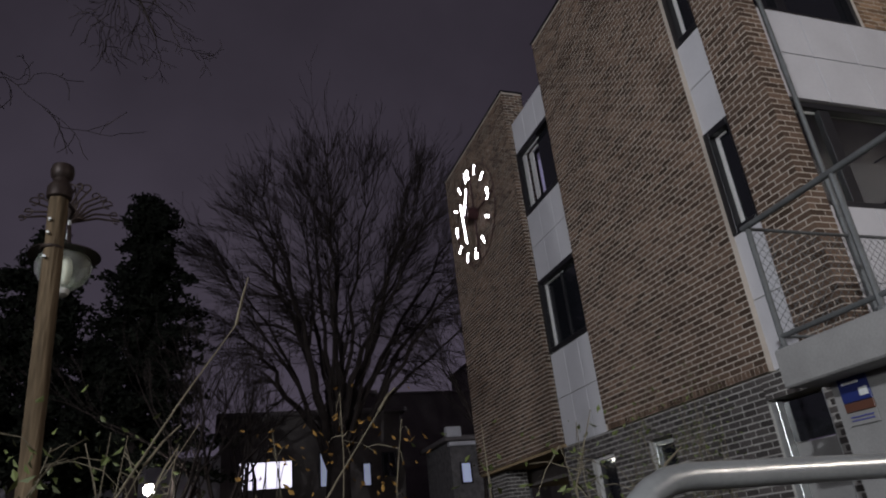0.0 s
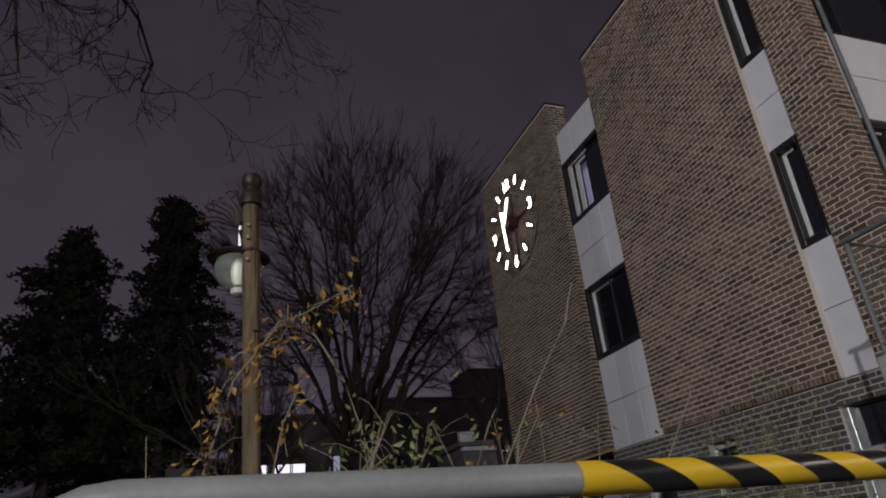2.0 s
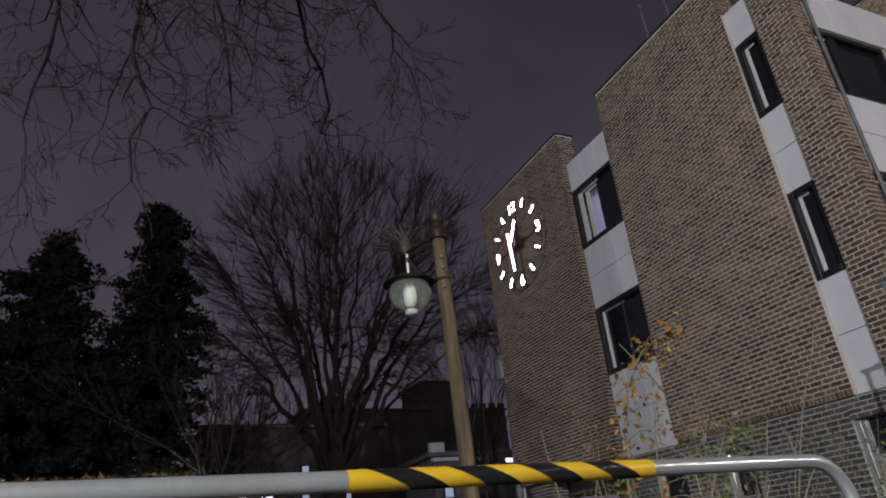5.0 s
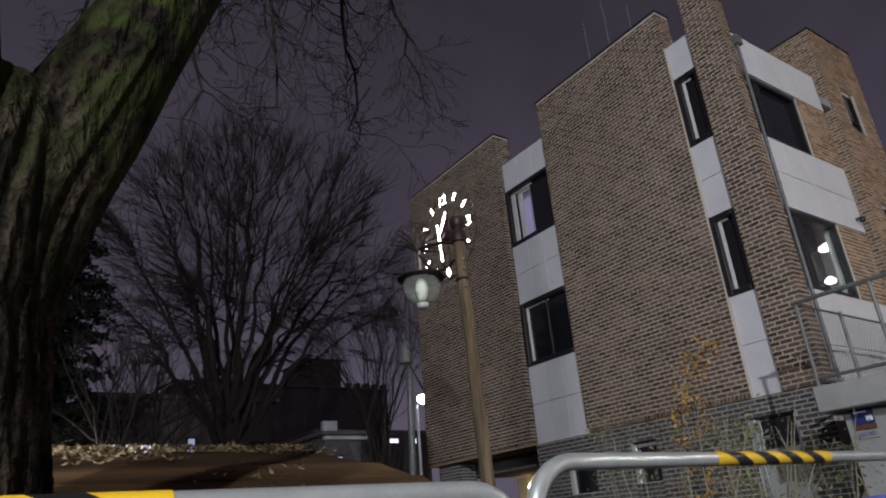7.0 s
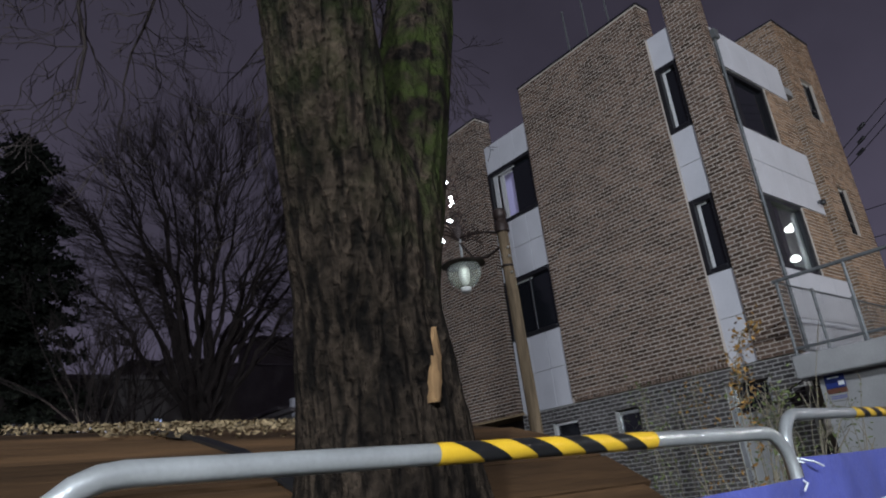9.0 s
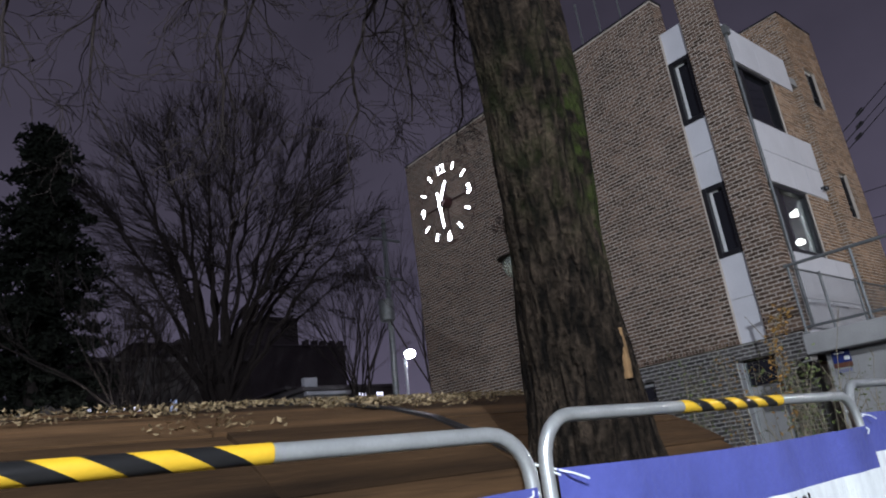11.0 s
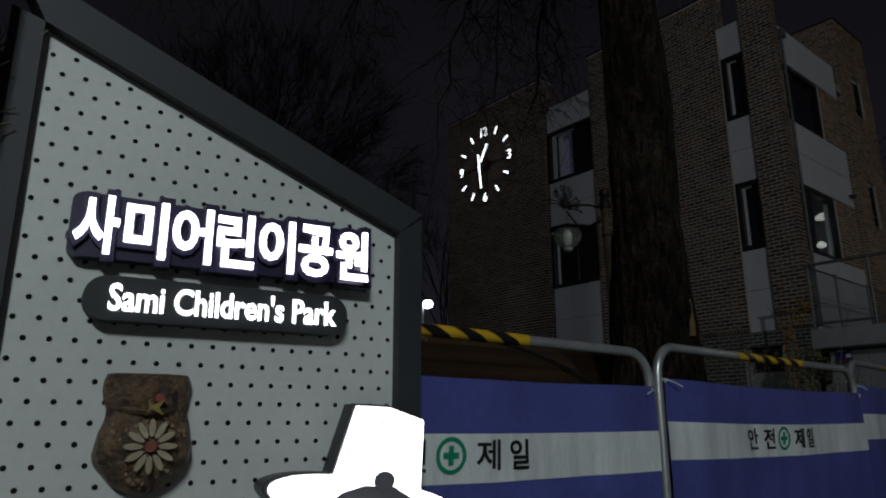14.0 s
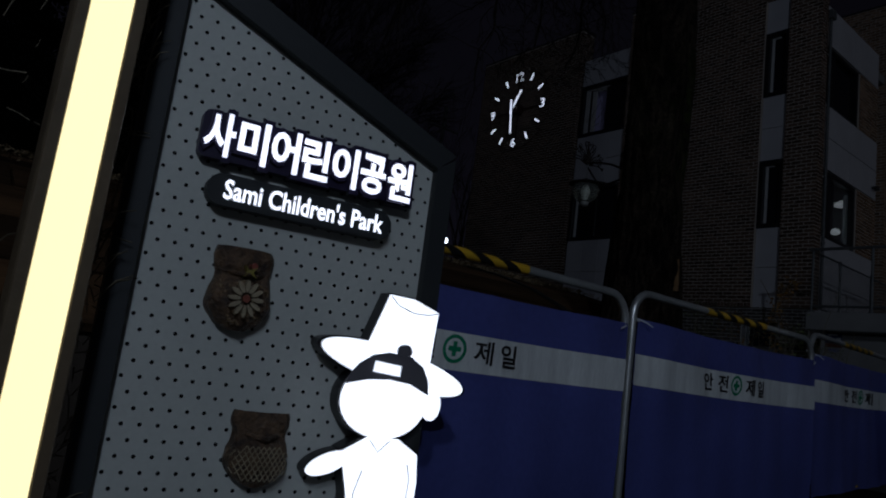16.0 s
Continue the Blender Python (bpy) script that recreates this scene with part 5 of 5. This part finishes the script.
tagged(part("dry_stalks", straw, STEM, None), "tangle of dry stalks beside the light post", "plants", kind="stuff")

# ---- shrubs behind the barriers ----
def shrub(x, y, stems, high, lean, leaves, mat, seed, label):
    rnd = random.Random(seed)
    s = thing("shrub", (x, y, 0), label, "shrub", "shrubs behind the barriers")
    lv = Mesh()
    for k in range(stems):
        m = Mesh()
        p = Vector((x + rnd.uniform(-0.18, 0.18), y + rnd.uniform(-0.12, 0.12), 0))
        d = Vector((rnd.gauss(lean, 0.17), rnd.gauss(0.05, 0.12), 1)).normalized()
        n, r = 9, rnd.uniform(0.0055, 0.0095)
        h = high * rnd.uniform(0.6, 1.1)
        pts = [p.copy()]
        for i in range(n):
            d = (d + Vector((rnd.gauss(0, 0.07) + lean * 0.03, rnd.gauss(0, 0.06), 0))).normalized()
            p = p + d * (h / n)
            pts.append(p.copy())
            if i > 2 and rnd.random() < 0.6:
                q = (d + Vector((rnd.uniform(-0.8, 0.8), rnd.uniform(-0.6, 0.6), 0.1))).normalized()
                e = p + q * rnd.uniform(0.1, 0.35)
                m.tube([p, p.lerp(e, 0.5) + Vector((0, 0, 0.01)), e], [0.005, 0.004, 0.002], 4, False)
                for _ in range(int(leaves * rnd.uniform(0.3, 1.6))):
                    scrap(lv, p.lerp(e, rnd.random()) + Vector((rnd.gauss(0, 0.03), rnd.gauss(0, 0.03), rnd.gauss(0, 0.03))), rnd.uniform(0.012, 0.028), rnd, 1.6)
        m.tube(pts, [r * (1 - 0.75 * i / n) for i in range(n + 1)], 6, False)
        part("stem", m, STEM, s, smooth=True)
    if lv.v:
        part("leaves", lv, mat, s)


SHX, SHY = -0.95, 2.6
shrub(SHX, SHY, 7, 2.35, 0.16, 1, LEAF, 1, "tall bare pale-stemmed shrub with few green leaves")
shrub(SHX - 0.35, SHY + 0.15, 5, 2.1, 0.30, 1, LEAF, 2, "pale-stemmed shrub leaning over with bare twigs")
shrub(SHX + 0.3, SHY + 0.1, 6, 2.4, 0.22, 1, LEAF, 3, "thin bare pale-stemmed shrub")
shrub(SHX + 0.9, SHY, 3, 2.0, 0.22, 1, LEAF, 5, "thin bare pale-stemmed shrub")


def climber(line, leaves, spread, mat, seed, label):
    """A thin arching shoot hung with leaves."""
    rnd = random.Random(seed)
    s = thing("shrub", (line[0][0], line[0][1], 0), label, "shrub", "shrubs behind the barriers")
    m, lv = Mesh(), Mesh()
    pts = [Vector(p) for p in line]
    m.tube(pts, [0.006 - 0.004 * k / (len(pts) - 1) for k in range(len(pts))], 6, False)
    for k in range(leaves):
        i = rnd.randint(max(1, len(pts) // 3), len(pts) - 1)
        p = pts[i - 1].lerp(pts[i], rnd.random())
        q = p + Vector((rnd.gauss(0, spread), rnd.gauss(0, spread), rnd.gauss(-spread * 0.5, spread)))
        if k % 5 == 0:
            m.tube([p, p.lerp(q, 0.6) + Vector((0, 0, 0.02)), q], [0.003, 0.002, 0.0015], 3, False)
        scrap(lv, q, rnd.uniform(0.013, 0.026), rnd, 1.6)
    part("stem", m, STEM, s, smooth=True)
    part("leaves", lv, mat, s)


climber([(-1.25, 2.7, 0), (-1.26, 2.7, 1.0), (-1.22, 2.7, 1.75), (-1.13, 2.7, 2.08), (-1.0, 2.7, 2.26), (-0.86, 2.7, 2.34), (-0.74, 2.7, 2.42)], 190, 0.045, AMBER_LEAF, 4, "arching shoot hung with amber withered leaves")
climber([(-1.0, 2.75, 0), (-1.02, 2.75, 1.0), (-1.02, 2.75, 1.7), (-0.97, 2.75, 1.95), (-0.90, 2.75, 2.12)], 70, 0.035, AMBER_LEAF, 14, "short shoot with amber withered leaves")
climber([(-0.68, 2.8, 0), (-0.69, 2.8, 0.9), (-0.70, 2.8, 1.5), (-0.68, 2.8, 1.8), (-0.60, 2.8, 2.0)], 200, 0.11, LEAF, 12, "leafy green shrub behind the barrier")
climber([(-0.5, 2.8, 0), (-0.52, 2.8, 0.9), (-0.55, 2.8, 1.5), (-0.50, 2.8, 1.8), (-0.46, 2.8, 1.95)], 120, 0.10, LEAF, 22, "leafy green shrub behind the barrier")
for x, y, top, seed, mat, label in ((1.3, 3.1, 2.15, 6, LEAF, "thin leafy shoot before the brick wall"), 
                                    (2.4, 4.1, 2.3, 9, LEAF, "thin leafy shoot before the brick wall"), (0.5, 4.0, 2.65, 19, AMBER_LEAF, "thin shoot with withered leaves"), (-0.2, 4.0, 2.2, 29, LEAF, "thin leafy shoot before the brick wall"), (3.3, 4.7, 2.6, 10, LEAF, "thin leafy shoot before the brick wall"),
                                    (4.9, 6.5, 3.3, 11, LEAF, "leafy shrub against the dark brick"), (5.2, 7.6, 3.0, 15, LEAF, "leafy shrub against the dark brick"), (5.2, 7.2, 2.9, 16, LEAF, "leafy shrub against the dark brick"), (5.3, 8.4, 2.7, 17, LEAF, "leafy shrub against the dark brick")):
    rs = random.Random(seed)
    for k in range(3):
        dx, dy = rs.uniform(-0.25, 0.25), rs.uniform(-0.2, 0.2)
        tall = top * rs.uniform(0.8, 1.0)
        climber([(x + dx, y + dy, 0), (x + dx * 1.2, y + dy, tall * 0.35), (x + dx * 1.5, y + dy, tall * 0.65), (x + dx * 1.7 + rs.uniform(-0.1, 0.1), y + dy, tall * 0.85), (x + dx * 2.0 + rs.uniform(-0.15, 0.15), y + dy, tall)], 90, 0.10, mat, seed * 7 + k, label)

# ---- the big bare tree ----
TX, TY = 5.1, 30.0
big = thing("big_tree", (TX, TY, 2.4), "large bare zelkova with a wide dome of fine twigs", "tree")
r4 = random.Random(21)
MID, HALF = Vector((6.2, TY, 13.2)), Vector((7.7, 6.8, 7.3))
tr = Mesh()
limb(tr, [(TX, TY, 2.3), (TX + 0.05, TY, 4.5), (TX + 0.15, TY, 6.4)], [0.62, 0.50, 0.42], 24, 2.0, 0.06)
part("trunk", tr, TWIG, big, "dark trunk", True)


def outward(p):
    q = p - MID
    return Vector((q.x / HALF.x, q.y / HALF.y, max(q.z, -3) / HALF.z)).normalized()


def room(p):
    q = p - MID
    return 1 - Vector((q.x / HALF.x, q.y / HALF.y, q.z / HALF.z)).length


def spray(m, p, d, length, r, depth):
    """A branch that bends outwards and up, and splits into finer ones."""
    pts, rad = [p], [r]
    n = 4 if depth > 1 else 3
    for k in range(n):
        d = (d + outward(p) * 0.10 + Vector((r4.gauss(0, 0.13), r4.gauss(0, 0.13), 0.03 + r4.gauss(0, 0.10)))).normalized()
        p = p + d * (length / n)
        pts.append(p)
        rad.append(max(r * (1 - 0.75 * (k + 1) / n), 0.007))
    m.tube(pts, rad, 5 if r > 0.05 else 3, False)
    if depth <= 0:
        return
    for k in range((0, 5, 6, 7)[depth]):
        q = r4.randint(1, n)
        side = Vector((r4.gauss(0, 1), r4.gauss(0, 1), r4.gauss(0.15, 0.8))).normalized()
        if room(pts[q]) < 0.0 and r4.random() < 0.75:
            continue
        spray(m, pts[q], (d * 0.9 + side * 0.55 + outward(pts[q]) * 0.25).normalized(), length * r4.uniform(0.40, 0.62), rad[q] * 0.75, depth - 1)


for k in range(24):
    rise = -0.20 + 1.17 * ((k + 0.5) / 24) ** 0.8
    girth = r4.uniform(0.10, 0.21)
    a = k * 2.39996 + r4.uniform(-0.2, 0.2)
    flat = math.sqrt(max(0.0, 1 - min(rise, 0.99) ** 2))
    goal = MID + Vector((HALF.x * flat * math.cos(a), HALF.y * flat * math.sin(a), HALF.z * rise)) * r4.uniform(0.80, 0.93)
    root = Vector((TX + 0.15 + 0.3 * math.cos(a), TY + 0.3 * math.sin(a), r4.uniform(4.6, 7.0)))
    bend = root.lerp(goal, 0.45) + Vector((0, 0, 0.10 * (goal - root).length)) * (1.0 if rise < 0.6 else 0.2)
    bend = bend.lerp(Vector((TX + (goal.x - TX) * 0.36, TY + (goal.y - TY) * 0.36, bend.z)), 0.35)
    m = Mesh()
    pts = [root * (1 - t) ** 2 + bend * 2 * t * (1 - t) + goal * t * t + Vector((r4.gauss(0, 0.10), r4.gauss(0, 0.10), 0)) for t in np.linspace(0, 1, 13)]
    rad = [girth * (1 - 0.88 * t) for t in np.linspace(0, 1, 13)]
    m.tube(pts, rad, 6, False)
    for q in range(5, 13):
        for _ in range(5 if q > 9 else 2):
            d = (pts[q] - pts[q - 1]).normalized()
            side = Vector((r4.gauss(0, 1), r4.gauss(0, 1), r4.gauss(0.2, 0.7))).normalized()
            spray(m, pts[q], (d + side * 1.05 + outward(pts[q]) * 0.35).normalized(), (goal - root).length * r4.uniform(0.13, 0.23), max(rad[q] * 0.5, 0.025), 2)
    part("limb", m, TWIG, big, "long limb fanning into fine twigs")


# ---- far firs and bare trees ----
def fir(x, y, z0, high, wide, seed, label):
    rnd = random.Random(seed)
    t = thing("fir", (x, y, z0), label, "tree", "dark conifers")
    part("trunk", Mesh().tube([(x, y, z0), (x, y, z0 + high)], [0.28, 0.03], 8), TWIG, t)
    m = Mesh()
    whorls = int(high * 2.1)
    for w in range(whorls):
        h = 0.26 + 0.74 * (w + rnd.uniform(-0.3, 0.3)) / whorls
        full = wide * max(1 - h, 0.02) ** 0.62 * rnd.uniform(0.70, 1.25)
        for k in range(rnd.randint(7, 10)):
            a = rnd.uniform(0, 2 * math.pi)
            reach = full * rnd.uniform(0.55, 1.12) + 0.2
            base = Vector((x, y, z0 + h * high + rnd.uniform(-0.15, 0.15)))
            tip = base + Vector((math.cos(a) * reach, math.sin(a) * reach, reach * rnd.uniform(-0.28, 0.16)))
            for j in range(int(20 + reach * 34)):
                f = rnd.uniform(0.12, 1.05)
                thick = 0.10 + 0.20 * (1 - f)
                p = base.lerp(tip, f) + Vector((rnd.gauss(0, thick), rnd.gauss(0, thick), rnd.gauss(0, 0.10) - 0.10 * f * f))
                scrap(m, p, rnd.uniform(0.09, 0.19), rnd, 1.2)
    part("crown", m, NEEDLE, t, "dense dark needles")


fir(-2.5, 27.0, 2.2, 13.9, 3.5, 1, "tall dark fir against the night sky")
fir(-6.1, 27.5, 2.2, 12.4, 3.8, 2, "dark fir with a blunt top")
fir(-9.6, 26.0, 2.1, 10.6, 4.2, 3, "broad dark fir with ragged boughs")
fir(-4.4, 30.0, 2.3, 8.5, 2.6, 4, "smaller dark fir between the others")


def bare_tree(x, y, z0, high, seed, lean=0.0, label="slender bare tree with thin upward twigs"):
    rnd = random.Random(seed)
    t = thing("bare_tree", (x, y, z0), label, "tree", "slender bare trees")
    for k in range(3):
        m = Mesh()
        ramify(m, Vector((x, y, z0)), Vector((lean + rnd.uniform(-0.25, 0.25), rnd.uniform(-0.2, 0.2), 1)).normalized(), high * 0.36, 0.09, 5, rnd, droop=-0.02, spread=0.45, shrink=0.72, kids=(2, 3), wiggle=0.12, least=0.008)
        part("stem", m, TWIG, t)


bare_tree(0.4, 24.0, 2.0, 8.0, 31)
bare_tree(1.6, 26.0, 2.1, 7.0, 32)
bare_tree(-1.0, 22.0, 1.9, 6.5, 33)
bare_tree(12.5, 30.0, 2.4, 12.5, 34)
bare_tree(10.6, 27.5, 2.3, 10.5, 35)
bare_tree(14.5, 33.0, 2.4, 13.0, 36)


# ---- far houses ----
def house(name, x0, x1, y0, y1, z0, z1, label, mat=None, roof=0.25, windows=()):
    h = thing(name, ((x0 + x1) / 2, y0, z0), label, "house", "houses behind the park")
    part("wall", Mesh().box(x0, x1, y0, y1, z0, z1), mat or FAR_WALL, h)
    part("roof", Mesh().box(x0 - 0.3, x1 + 0.3, y0 - 0.3, y1 + 0.3, z1, z1 + roof, 0.05), FAR_ROOF, h)
    for xa, xb, za, zb, m, panes in windows:
        fr = part("window", Mesh().box(xa - 0.07, xb + 0.07, y0 - 0.04, y0 - 0.004, za - 0.07, zb + 0.07), BLACK_METAL, h)
        step = (xb - xa) / panes
        for i in range(panes):
            part("pane", Mesh().box(xa + i * step + 0.03, xa + (i + 1) * step - 0.03, y0 - 0.07, y0 - 0.045, za, zb), m, fr)
    return h


LIT = glow("lit_room_window", (0.80, 0.80, 1.0), 1.6)
DIM = glow("dim_window", (0.55, 0.65, 0.95), 0.35)
house("house_wide", 0.6, 10.2, 38.0, 46, 2.3, 9.0, "dark low house with a brightly lit four-pane window", windows=[(1.5, 4.15, 5.38, 6.68, LIT, 4), (5.6, 6.0, 5.3, 7.0, DIM, 1), (7.9, 8.3, 5.2, 6.3, DIM, 1), (9.0, 9.7, 5.6, 6.8, PANE, 2)])
house("house_block", 7.2, 9.3, 41.0, 46, 9.2, 10.7, "dark box on a roof")
long_block = house("house_long", 16.6, 45.5, 85.0, 100, 2.4, 20.6, "long dark apartment block with a stair head on its roof")
for x in (39.2, 40.6, 41.9, 43.4, 44.8):
    part("parapet_block", Mesh().box(x, x + 0.7, 85.0, 86.0, 20.85, 21.6, 0.05), FAR_WALL, long_block)
house("roof_box", 33.1, 38.4, 85.3, 93, 20.85, 24.5, "square stair head on a flat roof")
house("house_left", 5.3, 16.2, 82.0, 92, 2.4, 16.9, "dark gabled house behind bare trees")
pale = house("house_pale", 11.5, 13.6, 33.9, 38, 2.4, 6.6, "small grey brick house with a white eaves board", material("far_brick", (0.20, 0.19, 0.19), 0.9, vary=0.4, scale=4, fine=9), windows=[(12.0, 12.5, 4.6, 5.5, DIM, 1)])
part("eaves_board", Mesh().box(11.4, 14.2, 33.6, 33.95, 6.35, 6.55, 0.02), FAR_PALE, pale, "white eaves board")
part("cabinet", Mesh().box(11.3, 12.1, 33.6, 33.95, 6.75, 7.3, 0.02), FAR_PALE, pale, "white roof unit")
garden = structure("wall_garden", Mesh().box(-30, -2.9, 38.0, 38.2, 2.3, 7.4).box(-2.9, 0.6, 38.3, 38.4, 2.3, 7.2), FAR_PALE, "long pale wall behind the firs")
low = thing("garden_lamp", (-1.59, 22.6, 1.9), "bright park lamp among the trees", "lamp")
part("pole", Mesh().tube([(-1.59, 22.6, 1.7), (-1.59, 22.6, 3.93)], 0.04, 8), RUST, low)
part("lantern", Mesh().lathe(-1.59, 22.6, [(0.05, 3.88), (0.14, 3.93), (0.16, 4.05), (0.10, 4.16), (0.02, 4.19)], 16), glow("lantern_light", (1.0, 0.98, 0.92), 90.0), low, "glowing lantern", True)
far_lamp = thing("street_lamp", (10.3, 22.6, 2.0), "bright white street lamp on a pole beyond the clock wall", "street lamp")
part("pole", Mesh().tube([(10.1, 22.7, 1.8), (10.1, 22.7, 6.1)], 0.05, 8), FAR_PALE, far_lamp)
part("lantern", Mesh().lathe(10.32, 22.6, [(0.05, 6.1), (0.19, 6.18), (0.22, 6.28), (0.16, 6.40), (0.03, 6.44)], 16), glow("far_lantern_light", (0.95, 0.97, 1.0), 140.0), far_lamp, "glowing lantern", True)

utility = thing("utility_pole", (11.75, 26.0, 2.2), "tall dark utility pole with a transformer", "pole")
part("pole", Mesh().tube([(11.75, 26.0, 2.0), (12.14, 26.0, 13.8)], [0.17, 0.11], 10), RUST, utility, smooth=True)
part("transformer", Mesh().lathe(11.62, 25.75, [(0.05, 8.5), (0.34, 8.52), (0.36, 8.6), (0.36, 9.45), (0.30, 9.52), (0.05, 9.56)], 18), RUST, utility, smooth=True)
for z in (10.6, 12.6):
    part("crossarm", Mesh().box(11.2, 12.95, 25.85, 25.95, z, z + 0.1, 0.01), RUST, utility)
bare_tree(13.4, 25.0, 2.3, 11.5, 41, 0.05, "tangled bare tree beside the utility pole")
bare_tree(12.6, 23.5, 2.2, 9.0, 42, 0.1, "tangled bare tree beside the utility pole")
house("house_low", 17.5, 27.5, 48.0, 54, 2.3, 8.9, "low dark building with a row of small lit windows", windows=[(19.5, 21.0, 8.3, 8.55, LIT, 1), (23.7, 24.5, 8.2, 8.5, LIT, 2), (25.5, 26.2, 8.15, 8.5, LIT, 2)])
rear_pole = thing("utility_pole", (16.6, 16.8, 0.6), "grey utility pole behind the building", "pole")
part("pole", Mesh().tube([(16.6, 16.8, 0.4), (16.6, 16.8, 9.4)], [0.16, 0.12], 10), RUST, rear_pole, smooth=True)
for k, (za, zb) in enumerate(((10.95, 10.0), (10.62, 9.72), (10.35, 9.45))):
    c = thing("overhead_cable", (16.0, 5.2, za), "dark overhead cable with an insulator", "cable", "overhead cables")
    pts = [(16.0 + 0.05 * i, -6.0 + 1.9 * i, za + (5.17 + 6 - 1.9 * i) * 0.60 + 0.006 * (i - 6) ** 2) for i in range(13)]
    part("wire", Mesh().tube(pts, 0.014, 5, False), BLACK_TAPE, c)
    y = 6.05 + 0.12 * k
    z = za + (5.17 - y) * 0.60 + 0.02
    part("insulator", Mesh().tube([(16.3, y - 0.11, z + 0.066), (16.3, y + 0.11, z - 0.066)], 0.06, 8), BLACK_TAPE, c)
for za in (7.75, 6.9):
    c = thing("overhead_cable", (16.0, 5.2, za), "thin dark overhead cable", "cable", "overhead cables")
    part("wire", Mesh().tube([(16.0, -6.0, za + 0.4), (16.0, 2.0, za - 0.05), (16.0, 6.5, za + 0.12), (16.6, 16.8, za + 1.0)], 0.012, 5, False), BLACK_TAPE, c)

# ---- antennas on the roof ----
for x, y, z in ((7.05, 9.16, 12.92), (7.6, 8.9, 13.9), (7.9, 8.4, 13.3)):
    a = thing("antenna", (x, y, 9.7), "thin grey mast on the roof", "antenna", "roof masts")
    part("mast", Mesh().tube([(x, y, 9.7), (x, y, z)], 0.025, 6), RUST, a)
    part("cap", Mesh().tube([(x, y, z), (x, y, z + 0.06)], 0.04, 6), RUST, a)


# ---- street lamps behind the camera ----
def lamp_post(place, side):
    x, y, z = place
    t = thing("street_lamp", (x + side * 1.2, y - 0.3, 0), "grey street lamp with a flat lit head", "street lamp")
    part("pole", Mesh().tube([(x + side * 1.2, y - 0.3, 0), (x + side * 1.2, y - 0.3, z + 0.1), (x + side * 0.3, y, z + 0.35)], 0.06, 10), RUST, t, smooth=True)
    part("head", Mesh().box(x - 0.3, x + 0.3, y - 0.3, y + 0.1, z + 0.25, z + 0.4, 0.02), RUST, t)


lamp_post(LAMP_WEST, -1)
lamp_post(LAMP_EAST, 1)
lamp_post(LAMP_FOOT, -1)

# ---- bricks that can be picked out singly ----
shared = {}
for wall, cells, mat in PIECES:
    for facing, face, (a0, a1, z0, z1) in cells:
        size = (facing, round(a1 - a0, 3), round(z1 - z0, 3), mat.name)
        if size not in shared:
            m = Mesh()
            brick_box(m, 0.0, (0.0, size[1], 0.0, size[2]), facing, 0.001)
            shared[size] = m.data("brick", mat)
        ob = new("brick", shared[size])
        ob.location = (face, a0, z0) if facing == "x" else (a0, face, z0)
        ob.parent = wall
